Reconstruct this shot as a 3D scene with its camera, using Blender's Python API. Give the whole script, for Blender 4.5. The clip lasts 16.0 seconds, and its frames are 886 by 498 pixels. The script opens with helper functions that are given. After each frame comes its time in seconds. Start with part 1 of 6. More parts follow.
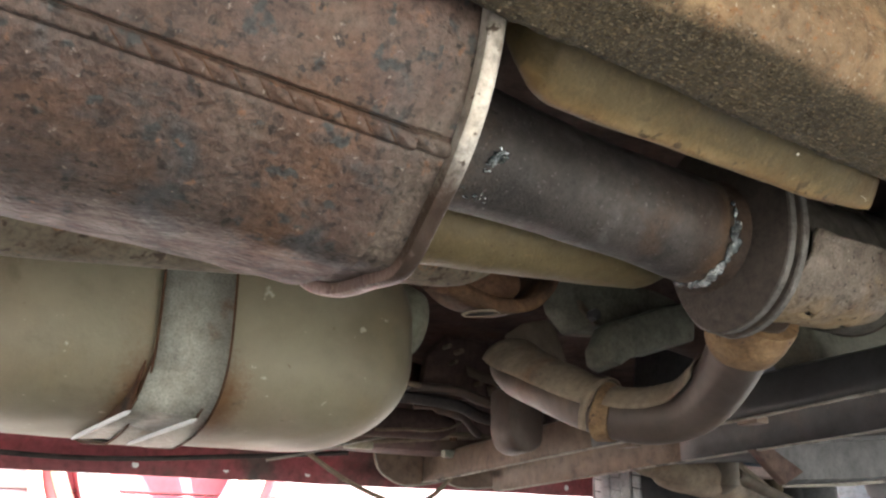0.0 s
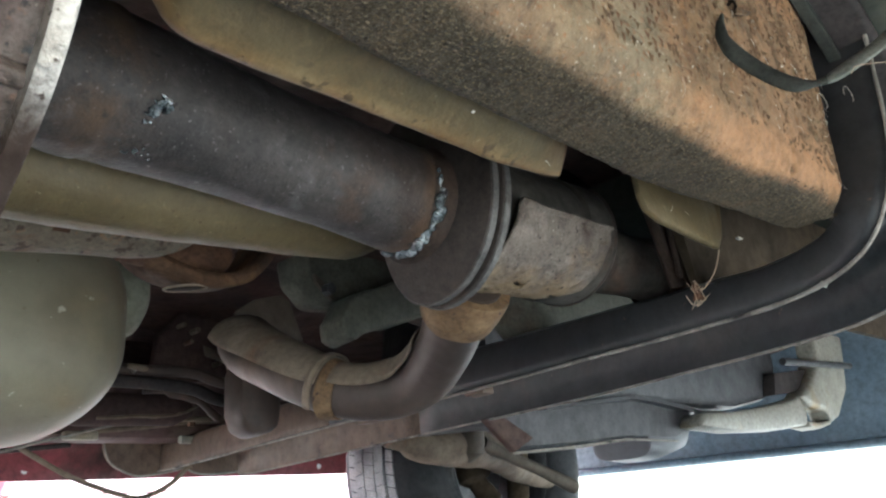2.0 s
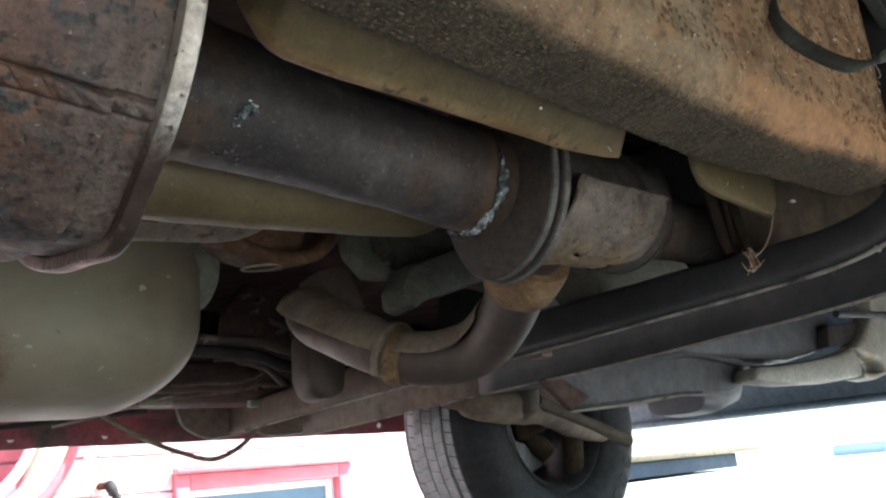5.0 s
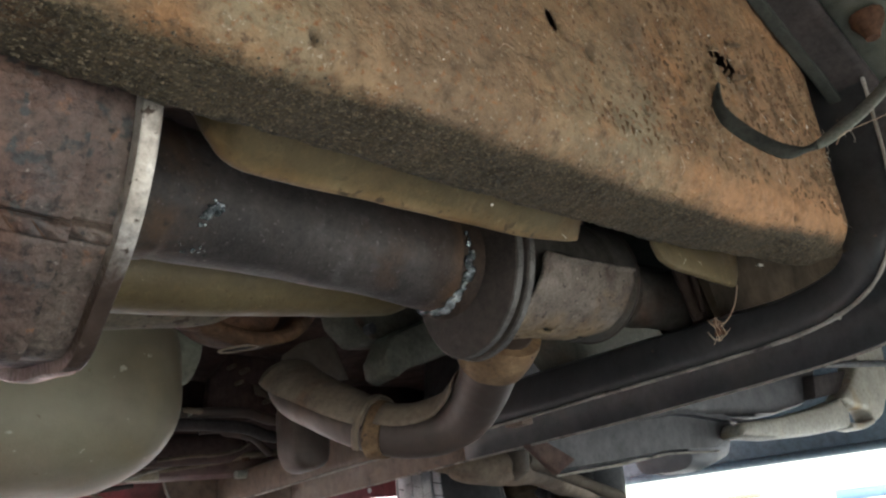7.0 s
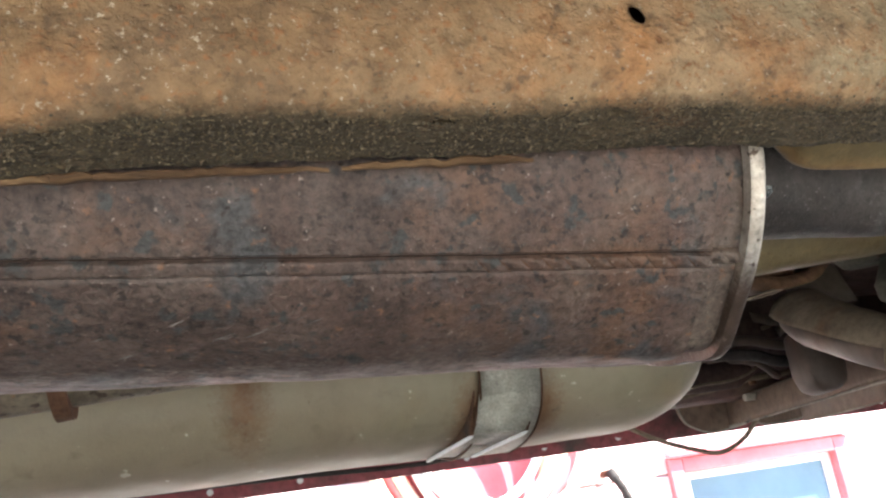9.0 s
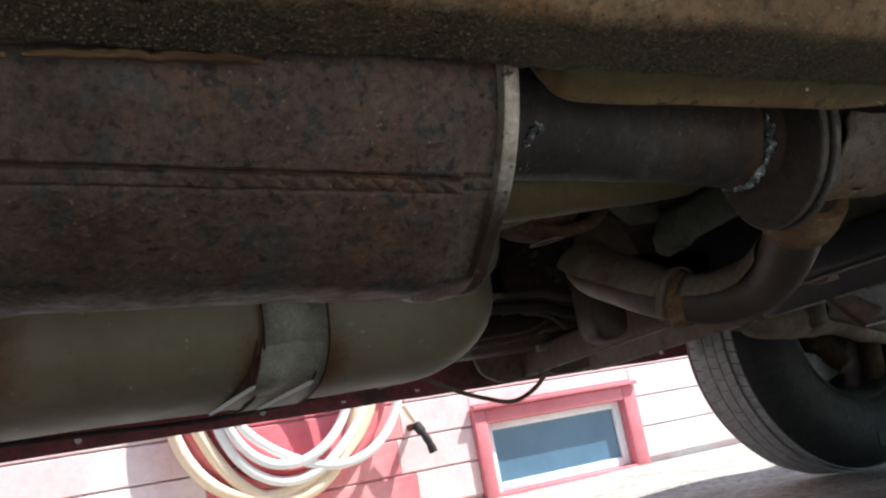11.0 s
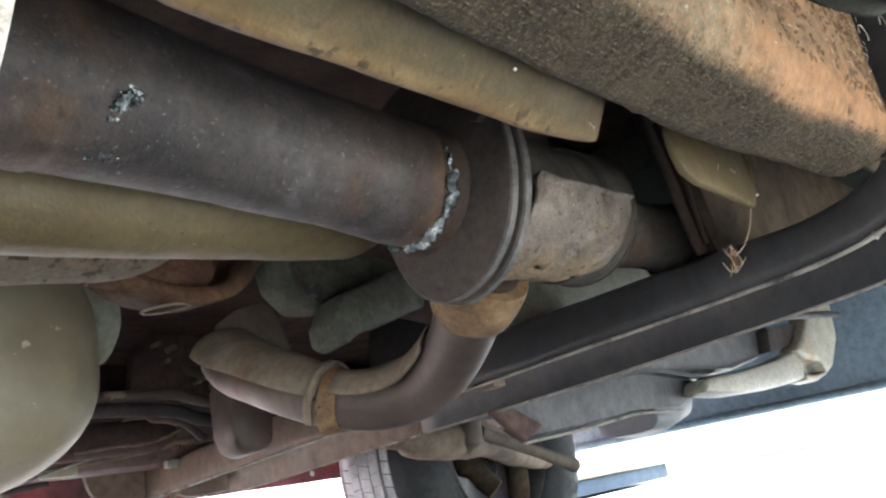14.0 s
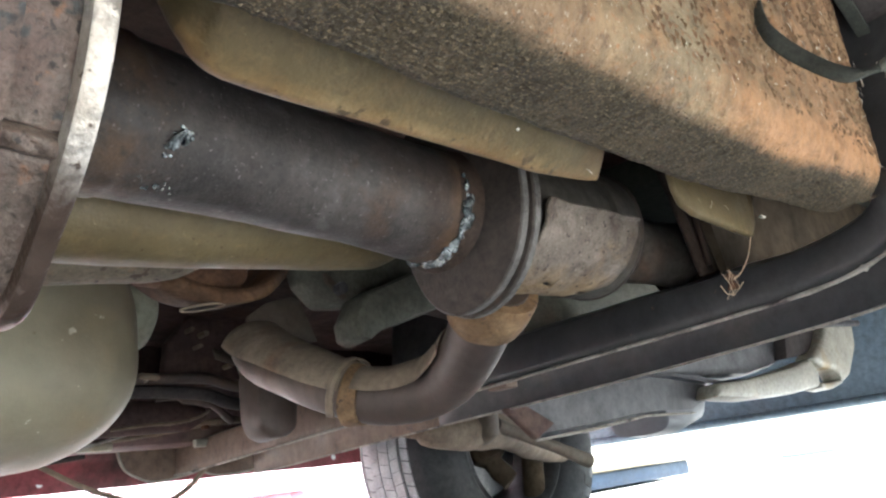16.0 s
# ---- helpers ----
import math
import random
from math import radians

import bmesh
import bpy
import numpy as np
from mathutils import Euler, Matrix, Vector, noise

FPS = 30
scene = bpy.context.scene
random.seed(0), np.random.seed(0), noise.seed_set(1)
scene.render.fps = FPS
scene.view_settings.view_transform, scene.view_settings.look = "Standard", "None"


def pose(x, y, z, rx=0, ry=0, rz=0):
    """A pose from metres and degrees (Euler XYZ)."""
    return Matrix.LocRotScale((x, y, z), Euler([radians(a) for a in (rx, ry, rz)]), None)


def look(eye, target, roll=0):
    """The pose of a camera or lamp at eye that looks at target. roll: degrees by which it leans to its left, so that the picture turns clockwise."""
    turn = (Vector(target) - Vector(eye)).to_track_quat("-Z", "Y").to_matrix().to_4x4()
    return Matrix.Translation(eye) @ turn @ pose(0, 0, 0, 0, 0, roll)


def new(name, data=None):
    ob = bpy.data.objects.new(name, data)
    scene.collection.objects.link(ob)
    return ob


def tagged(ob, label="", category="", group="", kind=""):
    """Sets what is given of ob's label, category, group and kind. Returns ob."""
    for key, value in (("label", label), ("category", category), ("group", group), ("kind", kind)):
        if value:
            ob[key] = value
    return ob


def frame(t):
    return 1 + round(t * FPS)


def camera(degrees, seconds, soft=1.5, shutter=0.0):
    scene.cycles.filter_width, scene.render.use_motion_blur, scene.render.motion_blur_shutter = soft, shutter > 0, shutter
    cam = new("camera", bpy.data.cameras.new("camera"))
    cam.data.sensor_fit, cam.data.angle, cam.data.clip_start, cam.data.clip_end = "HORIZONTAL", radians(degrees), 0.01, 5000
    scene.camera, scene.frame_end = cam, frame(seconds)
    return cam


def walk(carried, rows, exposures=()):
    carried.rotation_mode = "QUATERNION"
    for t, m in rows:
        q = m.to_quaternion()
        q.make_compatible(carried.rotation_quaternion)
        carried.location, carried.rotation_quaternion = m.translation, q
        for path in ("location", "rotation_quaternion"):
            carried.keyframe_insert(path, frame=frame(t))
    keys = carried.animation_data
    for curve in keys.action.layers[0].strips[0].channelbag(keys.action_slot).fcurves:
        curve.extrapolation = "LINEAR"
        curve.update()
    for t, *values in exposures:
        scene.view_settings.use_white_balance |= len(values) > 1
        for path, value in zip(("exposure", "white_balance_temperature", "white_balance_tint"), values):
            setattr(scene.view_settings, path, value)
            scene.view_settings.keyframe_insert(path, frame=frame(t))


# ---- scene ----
# Underside of an old red car: muffler, exhaust, fuel tank, frame and crossmember.
# X runs along the vehicle towards its front, Y across it, Z up.
cam = camera(55.0, 16.0, soft=2.3)
METRES, EYE, TILT, LEAN, TURN = 0.6, 0.2, 20.0, 0.0, -32.5
ROWS = [
    (0.0, 0.0, 0.0, 0.0, 0.0, 0.0, -0.0),
    (0.5, 0.0357, 0.0176, -0.0048, -2.88, 0.21, 0.31),
    (1.0, 0.1026, 0.0554, -0.0152, -12.14, -0.56, -0.32),
    (1.5, 0.1162, 0.0695, -0.0176, -14.26, -1.1, -0.28),
    (2.0, 0.1008, 0.0685, -0.0108, -14.9, -1.51, -0.35),
    (2.5, 0.0958, 0.0628, -0.0189, -15.26, -1.6, -0.11),
    (3.0, 0.0948, 0.0683, -0.0119, -15.77, -2.17, -0.12),
    (3.5, 0.063, 0.055, 0.0031, -15.86, -2.69, -0.02),
    (4.0, 0.0482, 0.0376, 0.0036, -14.28, -2.65, 0.25),
    (6.5, 0.0967, -0.0073, 0.0498, -11.87, -3.08, 2.95),
    (7.0, 0.0902, -0.0067, 0.0547, -12.57, -0.95, 3.16),
    (7.5, 0.0557, -0.0359, 0.0981, -8.04, -3.44, 4.48),
    (8.0, 0.0425, -0.0731, 0.1187, -1.47, -2.67, 9.19),
    (8.5, 0.0183, -0.1064, 0.1365, 5.98, -1.9, 11.77),
    (11.0, 0.0168, -0.0885, 0.1073, 3.66, -7.63, 12.16),
    (11.5, 0.0533, -0.0229, 0.0969, -11.53, -9.57, 9.95),
    (12.0, 0.0806, 0.0678, 0.0634, -15.38, -7.9, 8.67),
    (12.5, 0.0841, 0.1379, 0.0277, -16.99, -5.72, 8.16),
    (13.0, 0.0762, 0.1761, 0.0001, -17.53, -3.93, 6.79),
    (13.5, 0.0674, 0.1959, -0.0026, -18.21, -3.26, 5.86),
    (14.0, 0.074, 0.1965, -0.007, -17.8, -2.66, 5.1),
    (14.5, 0.0758, 0.1858, 0.0018, -17.07, -2.08, 4.22),
    (15.0, 0.076, 0.1696, 0.0109, -16.7, -2.44, 3.66),
    (15.5, 0.0801, 0.1583, 0.0131, -16.41, -2.4, 3.39),
    (16.0, 0.069, 0.1169, 0.0315, -15.7, -3.46, 3.06),
]
EXPOSURES = [(0.0, 3.2, 6250, 7), (0.5, 3.65, 6000, 6), (1.0, 3.6, 5600, 4), (1.5, 3.2, 5450, 3), (2.0, 3.15, 5400, 2), (2.5, 2.95, 5400, 2), (4.0, 2.9, 5550, 4), (4.3, 2.8, 5550, 4), (6.3, 1.8, 5800, 5), (6.5, 2.15, 5800, 5), (7.0, 2.5, 5800, 5), (7.5, 2.95, 5950, 7), (8.0, 2.95, 6100, 8), (8.7, 3.1, 6100, 8), (10.8, 0.9, 5900, 5), (11.0, 1.05, 5900, 5), (11.5, 1.5, 5800, 4), (12.0, 2.0, 5750, 4), (13.0, 2.8, 5650, 4), (14.0, 3.5, 5600, 5), (14.5, 3.75, 5600, 5), (15.0, 3.75, 5650, 6), (16.0, 3.5, 5650, 6)]
PATH = [(t, pose(0, 0, EYE, TILT, LEAN, TURN) @ pose(METRES * x, METRES * y, METRES * z, 90 + pitch, roll, yaw)) for t, x, y, z, yaw, pitch, roll in ROWS]
PATH += [(6.3, look((0.041, -0.040, 0.226), (1.369, 1.380, 0.694), -6.2)), (8.7, look((-0.053, -0.089, 0.255), (0.665, 1.675, 0.865), -8.9)), (9.7, look((-0.095, -0.090, 0.252), (0.050, 1.825, 0.810), -9.4)),
         (10.8, look((-0.071, -0.081, 0.243), (0.577, 1.753, 0.709), -9.9))]
walk(cam, sorted(PATH, key=lambda row: row[0]), exposures=EXPOSURES)

# ---- light ----
SUN_FROM = Vector((0.50, -0.28, 0.80)).normalized()
world = bpy.data.worlds.new("sky")
scene.world = world
world.use_nodes = True
wn = world.node_tree.nodes
sky = wn.new("ShaderNodeTexSky")
sky.sky_type = "NISHITA"
sky.sun_disc = False
sky.sun_elevation = math.asin(SUN_FROM.z)
sky.sun_rotation = math.atan2(SUN_FROM.x, SUN_FROM.y)
wn["Background"].inputs["Strength"].default_value = 0.11
world.node_tree.links.new(sky.outputs["Color"], wn["Background"].inputs["Color"])
sun = new("sun", bpy.data.lights.new("sun", "SUN"))
sun.data.energy, sun.data.angle, sun.data.color = 5.0, radians(0.5), (1.0, 0.95, 0.87)
sun.matrix_world = look((0, 0, 8), Vector((0, 0, 8)) - SUN_FROM)


# ---- materials ----
def surf(name, cols, scale=30.0, rough=(0.6, 0.9), metal=0.0, bump=0.5, bump_scale=350.0, stain=None, speck=None, spec=0.4, stretch=(1, 1, 1), dents=0.0, dent_scale=0.12, coat=None, grain=0.3, bloom=None):
    """A worn surface: a noise ramp of colours, broad stains, fine specks, grain and dents in relief."""
    m = bpy.data.materials.new(name)
    m.use_nodes = True
    nt = m.node_tree
    n, link_ = nt.nodes, nt.links.new
    bsdf = n["Principled BSDF"]
    coord = n.new("ShaderNodeTexCoord")
    mapping = n.new("ShaderNodeMapping")
    mapping.inputs["Scale"].default_value = stretch
    link_(coord.outputs["Object"], mapping.inputs["Vector"])

    def tex(s, detail=5.0, distortion=0.0, roughness=0.55):
        t = n.new("ShaderNodeTexNoise")
        t.inputs["Scale"].default_value, t.inputs["Detail"].default_value = s, detail
        t.inputs["Distortion"].default_value, t.inputs["Roughness"].default_value = distortion, roughness
        link_(mapping.outputs["Vector"], t.inputs["Vector"])
        return t.outputs["Fac"]

    def ramp(fac, stops):
        r = n.new("ShaderNodeValToRGB")
        el = r.color_ramp.elements
        while len(el) < len(stops):
            el.new(0.5)
        for e, (p, c) in zip(el, stops):
            e.position, e.color = p, (*c, 1.0) if len(c) == 3 else c
        link_(fac, r.inputs["Fac"])
        return r.outputs["Color"]

    def mix(fac, a, colour):
        x = n.new("ShaderNodeMix")
        x.data_type = "RGBA"
        link_(fac, x.inputs["Factor"])
        link_(a, x.inputs["A"])
        x.inputs["B"].default_value = (*colour, 1.0)
        return x.outputs["Result"]

    k = len(cols)
    colour = ramp(tex(scale, 7.0, 0.1), [(0.3 + 0.4 * i / max(1, k - 1), c) for i, c in enumerate(cols)])
    for c, s, lo, hi in stain or []:
        colour = mix(ramp(tex(s, 5.0, 0.25), [(lo, (0, 0, 0)), (hi, (1, 1, 1))]), colour, c)
    for c, s, lo, hi in speck or []:
        colour = mix(ramp(tex(s, 3.0), [(lo, (0, 0, 0)), (hi, (1, 1, 1))]), colour, c)
    if bloom:
        # a fresh rust bloom, where the mesh carries it
        have = n.new("ShaderNodeAttribute")
        have.attribute_name = "bloom"
        add = n.new("ShaderNodeMath")
        add.operation = "MULTIPLY_ADD"
        link_(tex(60, 6.0, 0.2, 0.7), add.inputs[0])
        add.inputs[1].default_value = 0.9
        link_(have.outputs["Fac"], add.inputs[2])
        colour = mix(ramp(add.outputs["Value"], [(0.6, (0, 0, 0)), (1.2, (0.85, 0.85, 0.85))]), colour, bloom)
    fine = n.new("ShaderNodeMix")
    fine.data_type, fine.blend_type = "RGBA", "MULTIPLY"
    fine.inputs["Factor"].default_value = 1.0
    link_(colour, fine.inputs["A"])
    link_(ramp(tex(scale * 7.0, 6.0, 0.2, 0.7), [(0.3, (1 - 1.3 * grain,) * 3), (0.5, (1.0,) * 3), (0.7, (1 + 0.9 * grain,) * 3)]), fine.inputs["B"])
    colour = fine.outputs["Result"]
    if coat:
        # a second layer of colour, where the mesh carries it
        cols2, scale2, specks2 = coat
        layer = ramp(tex(scale2, 7.0, 0.3), [(0.3 + 0.4 * i / (len(cols2) - 1), c) for i, c in enumerate(cols2)])
        for c, s, lo, hi in specks2:
            layer = mix(ramp(tex(s, 3.0), [(lo, (0, 0, 0)), (hi, (1, 1, 1))]), layer, c)
        have = n.new("ShaderNodeAttribute")
        have.attribute_name = "layer"
        add = n.new("ShaderNodeMath")
        add.operation = "MULTIPLY_ADD"
        link_(tex(150, 6.0, 0.5, 0.75), add.inputs[0])
        add.inputs[1].default_value = 0.8
        link_(have.outputs["Fac"], add.inputs[2])
        x = n.new("ShaderNodeMix")
        x.data_type = "RGBA"
        link_(ramp(add.outputs["Value"], [(0.42, (0, 0, 0)), (0.92, (1, 1, 1))]), x.inputs["Factor"])
        link_(colour, x.inputs["A"])
        link_(layer, x.inputs["B"])
        colour = x.outputs["Result"]
    link_(colour, bsdf.inputs["Base Color"])
    link_(ramp(tex(scale * 2.3, 4.0), [(0.3, (rough[0],) * 3), (0.7, (rough[1],) * 3)]), bsdf.inputs["Roughness"])
    bsdf.inputs["Metallic"].default_value = metal
    bsdf.inputs["Specular IOR Level"].default_value = spec
    b = n.new("ShaderNodeBump")
    b.inputs["Strength"].default_value, b.inputs["Distance"].default_value = bump, 0.0015
    link_(tex(bump_scale, 4.0), b.inputs["Height"])
    last = b
    if dents:
        d = n.new("ShaderNodeBump")
        d.inputs["Strength"].default_value, d.inputs["Distance"].default_value = dents, 0.006
        link_(tex(bump_scale * dent_scale, 3.0), d.inputs["Height"])
        link_(b.outputs["Normal"], d.inputs["Normal"])
        last = d
    link_(last.outputs["Normal"], bsdf.inputs["Normal"])
    return m


RUST_RAIL = surf("rail_rust", [(0.1565, 0.1049, 0.0592), (0.2369, 0.1489, 0.0744), (0.2961, 0.2047, 0.1151)], 14, (0.75, 0.95), 0, 1.0, 460,
                 stain=[((0.26, 0.215, 0.132), 9, 0.56, 0.74), ((0.33, 0.165, 0.066), 20, 0.54, 0.72), ((0.16, 0.098, 0.052), 45, 0.60, 0.74), ((0.20, 0.135, 0.078), 6, 0.52, 0.72)],
                 speck=[((0.165, 0.106, 0.060), 150, 0.60, 0.70), ((0.13, 0.085, 0.048), 260, 0.60, 0.74), ((0.40, 0.33, 0.24), 420, 0.62, 0.72), ((0.24, 0.12, 0.052), 330, 0.57, 0.70)], stretch=(0.9, 1, 1), dents=0.5, dent_scale=0.36, bloom=(0.345, 0.185, 0.086),
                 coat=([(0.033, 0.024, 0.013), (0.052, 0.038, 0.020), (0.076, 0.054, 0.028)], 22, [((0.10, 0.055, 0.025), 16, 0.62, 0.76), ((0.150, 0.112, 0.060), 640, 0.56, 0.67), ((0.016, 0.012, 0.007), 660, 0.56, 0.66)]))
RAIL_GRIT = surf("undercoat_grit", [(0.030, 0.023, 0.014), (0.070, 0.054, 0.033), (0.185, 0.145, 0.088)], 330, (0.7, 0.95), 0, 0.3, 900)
RUST_MUFFLER = surf("muffler_rust", [(0.0465, 0.0316, 0.0260), (0.0725, 0.0502, 0.0409), (0.1042, 0.0772, 0.0632)], 34, (0.4, 0.7), 0.12, 1.0, 300,
                    stain=[((0.086, 0.052, 0.041), 6, 0.46, 0.68), ((0.128, 0.070, 0.042), 13, 0.57, 0.74), ((0.135, 0.108, 0.086), 9, 0.60, 0.74), ((0.060, 0.057, 0.056), 22, 0.60, 0.68)],
                    speck=[((0.044, 0.043, 0.041), 85, 0.60, 0.66), ((0.030, 0.022, 0.018), 190, 0.60, 0.68), ((0.15, 0.080, 0.046), 120, 0.66, 0.74), ((0.216, 0.176, 0.148), 300, 0.66, 0.74)], dents=0.34, grain=0.46)
DIRT_AND_SHADE = surf("dark_dirt_and_shade", [(0.022, 0.015, 0.012), (0.04, 0.028, 0.022)], 40, (0.85, 1.0), 0, 0.4, 300, spec=0.08)
# brown lifted towards maroon, so the haze over the far rail is in the colour
HAZED_BROWN = surf("hazed_brown", [(0.125, 0.078, 0.070), (0.18, 0.118, 0.105)], 8, (0.6, 0.85), 0, 0.4, 260, stain=[((0.16, 0.13, 0.085), 5, 0.55, 0.72)])
PIPE_STEEL = surf("pipe_steel", [(0.0378, 0.0333, 0.0311), (0.0590, 0.0507, 0.0462), (0.0818, 0.0696, 0.0628)], 26, (0.45, 0.68), 0.2, 0.4, 500,
                  stain=[((0.052, 0.036, 0.028), 11, 0.54, 0.70), ((0.115, 0.105, 0.098), 38, 0.60, 0.74), ((0.085, 0.056, 0.040), 19, 0.60, 0.74)],
                  speck=[((0.17, 0.155, 0.145), 300, 0.64, 0.73), ((0.034, 0.028, 0.026), 160, 0.64, 0.72)], grain=0.24,
                  coat=([(0.062, 0.040, 0.028), (0.105, 0.066, 0.040), (0.15, 0.092, 0.050)], 45, [((0.04, 0.03, 0.026), 70, 0.58, 0.70)]))
FLANGE_STEEL = surf("flange_steel", [(0.044, 0.035, 0.029), (0.072, 0.056, 0.046)], 25, (0.5, 0.75), 0.3, 0.6, 400, stain=[((0.12, 0.070, 0.038), 14, 0.60, 0.74), ((0.10, 0.09, 0.08), 40, 0.62, 0.74)])
HEAT_STEEL = surf("heat_browned_steel", [(0.046, 0.033, 0.026), (0.080, 0.052, 0.036)], 30, (0.55, 0.8), 0.2, 0.6, 400, stain=[((0.14, 0.072, 0.034), 16, 0.58, 0.74)])
WELD = surf("weld_metal", [(0.03, 0.035, 0.037), (0.20, 0.22, 0.225), (0.74, 0.77, 0.77)], 150, (0.06, 0.22), 0.9, 1.0, 500)
BRIGHT_LIP = surf("worn_lip", [(0.22, 0.185, 0.15), (0.40, 0.36, 0.31), (0.66, 0.62, 0.56)], 34, (0.28, 0.55), 0.65, 0.5, 260, speck=[((0.08, 0.058, 0.045), 130, 0.63, 0.68)],
                  coat=([(0.050, 0.034, 0.026), (0.085, 0.058, 0.044), (0.12, 0.085, 0.066)], 40, [((0.16, 0.12, 0.095), 200, 0.62, 0.72)]))
SHIELD = surf("crusted_shield", [(0.1275, 0.1003, 0.0799), (0.1913, 0.1573, 0.1275), (0.2550, 0.2125, 0.1742)], 60, (0.7, 0.95), 0.05, 1.0, 320,
              stain=[((0.0850, 0.0578, 0.0425), 22, 0.56, 0.72), ((0.2550, 0.1700, 0.0850), 13, 0.60, 0.76)], speck=[((0.0510, 0.0357, 0.0255), 190, 0.64, 0.69), ((0.3400, 0.2890, 0.2295), 260, 0.64, 0.72)], dents=0.7,
              coat=([(0.15, 0.10, 0.055), (0.26, 0.185, 0.105), (0.34, 0.26, 0.165)], 50, [((0.05, 0.033, 0.022), 150, 0.60, 0.68)]))
COLLAR = surf("orange_rust", [(0.098, 0.058, 0.030), (0.172, 0.104, 0.050), (0.255, 0.165, 0.085)], 35, (0.7, 0.95), 0, 0.9, 350, stain=[((0.0968, 0.0581, 0.0352), 18, 0.56, 0.72)], speck=[((0.0704, 0.0396, 0.0264), 140, 0.62, 0.68)], dents=0.4)
CROSS_PIPE = surf("browned_pipe", [(0.052, 0.038, 0.031), (0.078, 0.057, 0.046), (0.105, 0.079, 0.063)], 9, (0.42, 0.65), 0.2, 0.25, 420, stain=[((0.1230, 0.0738, 0.0451), 9, 0.60, 0.76)], grain=0.16)
WEB_DARK = surf("dark_webbing", [(0.030, 0.032, 0.026), (0.050, 0.052, 0.042)], 60, (0.8, 0.95), 0, 0.6, 700)
STRAP_GREY = surf("faded_webbing", [(0.13, 0.135, 0.11), (0.19, 0.195, 0.16)], 60, (0.8, 0.95), 0, 0.6, 700)
CONV_BODY = surf("dark_converter", [(0.0488, 0.0449, 0.0370), (0.0780, 0.0702, 0.0585), (0.1024, 0.0917, 0.0761)], 18, (0.5, 0.75), 0.1, 0.4, 300, stain=[((0.0829, 0.0537, 0.0390), 12, 0.58, 0.74)], spec=0.15)
TAN_SHIELD = surf("tan_shield", [(0.125, 0.092, 0.064), (0.185, 0.142, 0.100), (0.24, 0.19, 0.138)], 18, (0.7, 0.95), 0.0, 0.6, 350, stain=[((0.15, 0.088, 0.05), 12, 0.6, 0.76), ((0.11, 0.082, 0.06), 26, 0.58, 0.74)], grain=0.22)
OLIVE = surf("olive_paint", [(0.0927, 0.0673, 0.0299), (0.1146, 0.0859, 0.0394), (0.1415, 0.1091, 0.0543)], 14, (0.45, 0.7), 0, 0.35, 380,
             stain=[((0.1263, 0.0781, 0.0331), 16, 0.58, 0.8), ((0.0946, 0.0691, 0.0306), 7, 0.58, 0.78)], speck=[((0.0757, 0.0480, 0.0214), 220, 0.66, 0.72), ((0.2398, 0.1982, 0.1121), 160, 0.70, 0.75)], grain=0.14,
             coat=([(0.145, 0.080, 0.029), (0.23, 0.145, 0.060), (0.31, 0.22, 0.108)], 30, [((0.07, 0.042, 0.02), 120, 0.60, 0.68)]))
SPECKLED = surf("speckled_paint", [(0.105, 0.084, 0.058), (0.155, 0.125, 0.088), (0.20, 0.17, 0.122)], 30, (0.6, 0.85), 0, 0.6, 300, stain=[((0.13, 0.075, 0.042), 25, 0.54, 0.68)],
                speck=[((0.06, 0.04, 0.028), 110, 0.58, 0.66), ((0.22, 0.12, 0.06), 90, 0.62, 0.70)])
TANK = surf("tank_plastic", [(0.230, 0.190, 0.126), (0.275, 0.228, 0.156), (0.318, 0.269, 0.193)], 5, (0.4, 0.6), 0, 0.2, 260,
            stain=[((0.150, 0.124, 0.078), 4, 0.50, 0.78), ((0.165, 0.132, 0.080), 26, 0.58, 0.80), ((0.2325, 0.1860, 0.1163), 9, 0.60, 0.80), ((0.2701, 0.2046, 0.1064), 8, 0.56, 0.78), ((0.2701, 0.2455, 0.1678), 5, 0.45, 0.75)], speck=[((0.1800, 0.1391, 0.0818), 60, 0.70, 0.76), ((0.4747, 0.4338, 0.3355), 70, 0.70, 0.74), ((0.4747, 0.4338, 0.3355), 30, 0.72, 0.75)], grain=0.07,
            coat=([(0.1391, 0.0696, 0.0327), (0.2128, 0.1228, 0.0614)], 30, [((0.0818, 0.0409, 0.0246), 90, 0.62, 0.72)]))
KNOB = surf("greyed_boss", [(0.25, 0.25, 0.185), (0.32, 0.32, 0.245)], 12, (0.5, 0.7), 0, 0.3, 260)
STRAP = surf("galvanised_strap", [(0.25, 0.24, 0.20), (0.31, 0.30, 0.255), (0.37, 0.36, 0.31)], 60, (0.4, 0.65), 0.4, 0.5, 240, stain=[((0.22, 0.13, 0.075), 18, 0.62, 0.74), ((0.17, 0.16, 0.14), 30, 0.58, 0.76)])
STRAP_RUST = surf("strap_rust", [(0.060, 0.031, 0.019), (0.125, 0.066, 0.038)], 40, (0.7, 0.9), 0, 0.6, 300, stain=[((0.04, 0.028, 0.02), 25, 0.56, 0.7)], spec=0.2)
BLACK_PAINT = surf("black_paint", [(0.024, 0.024, 0.025), (0.036, 0.036, 0.036), (0.052, 0.050, 0.047)], 9, (0.35, 0.6), 0.0, 0.2, 300,
                   stain=[((0.085, 0.06, 0.045), 5, 0.56, 0.75)], speck=[((0.15, 0.10, 0.07), 120, 0.70, 0.75)])
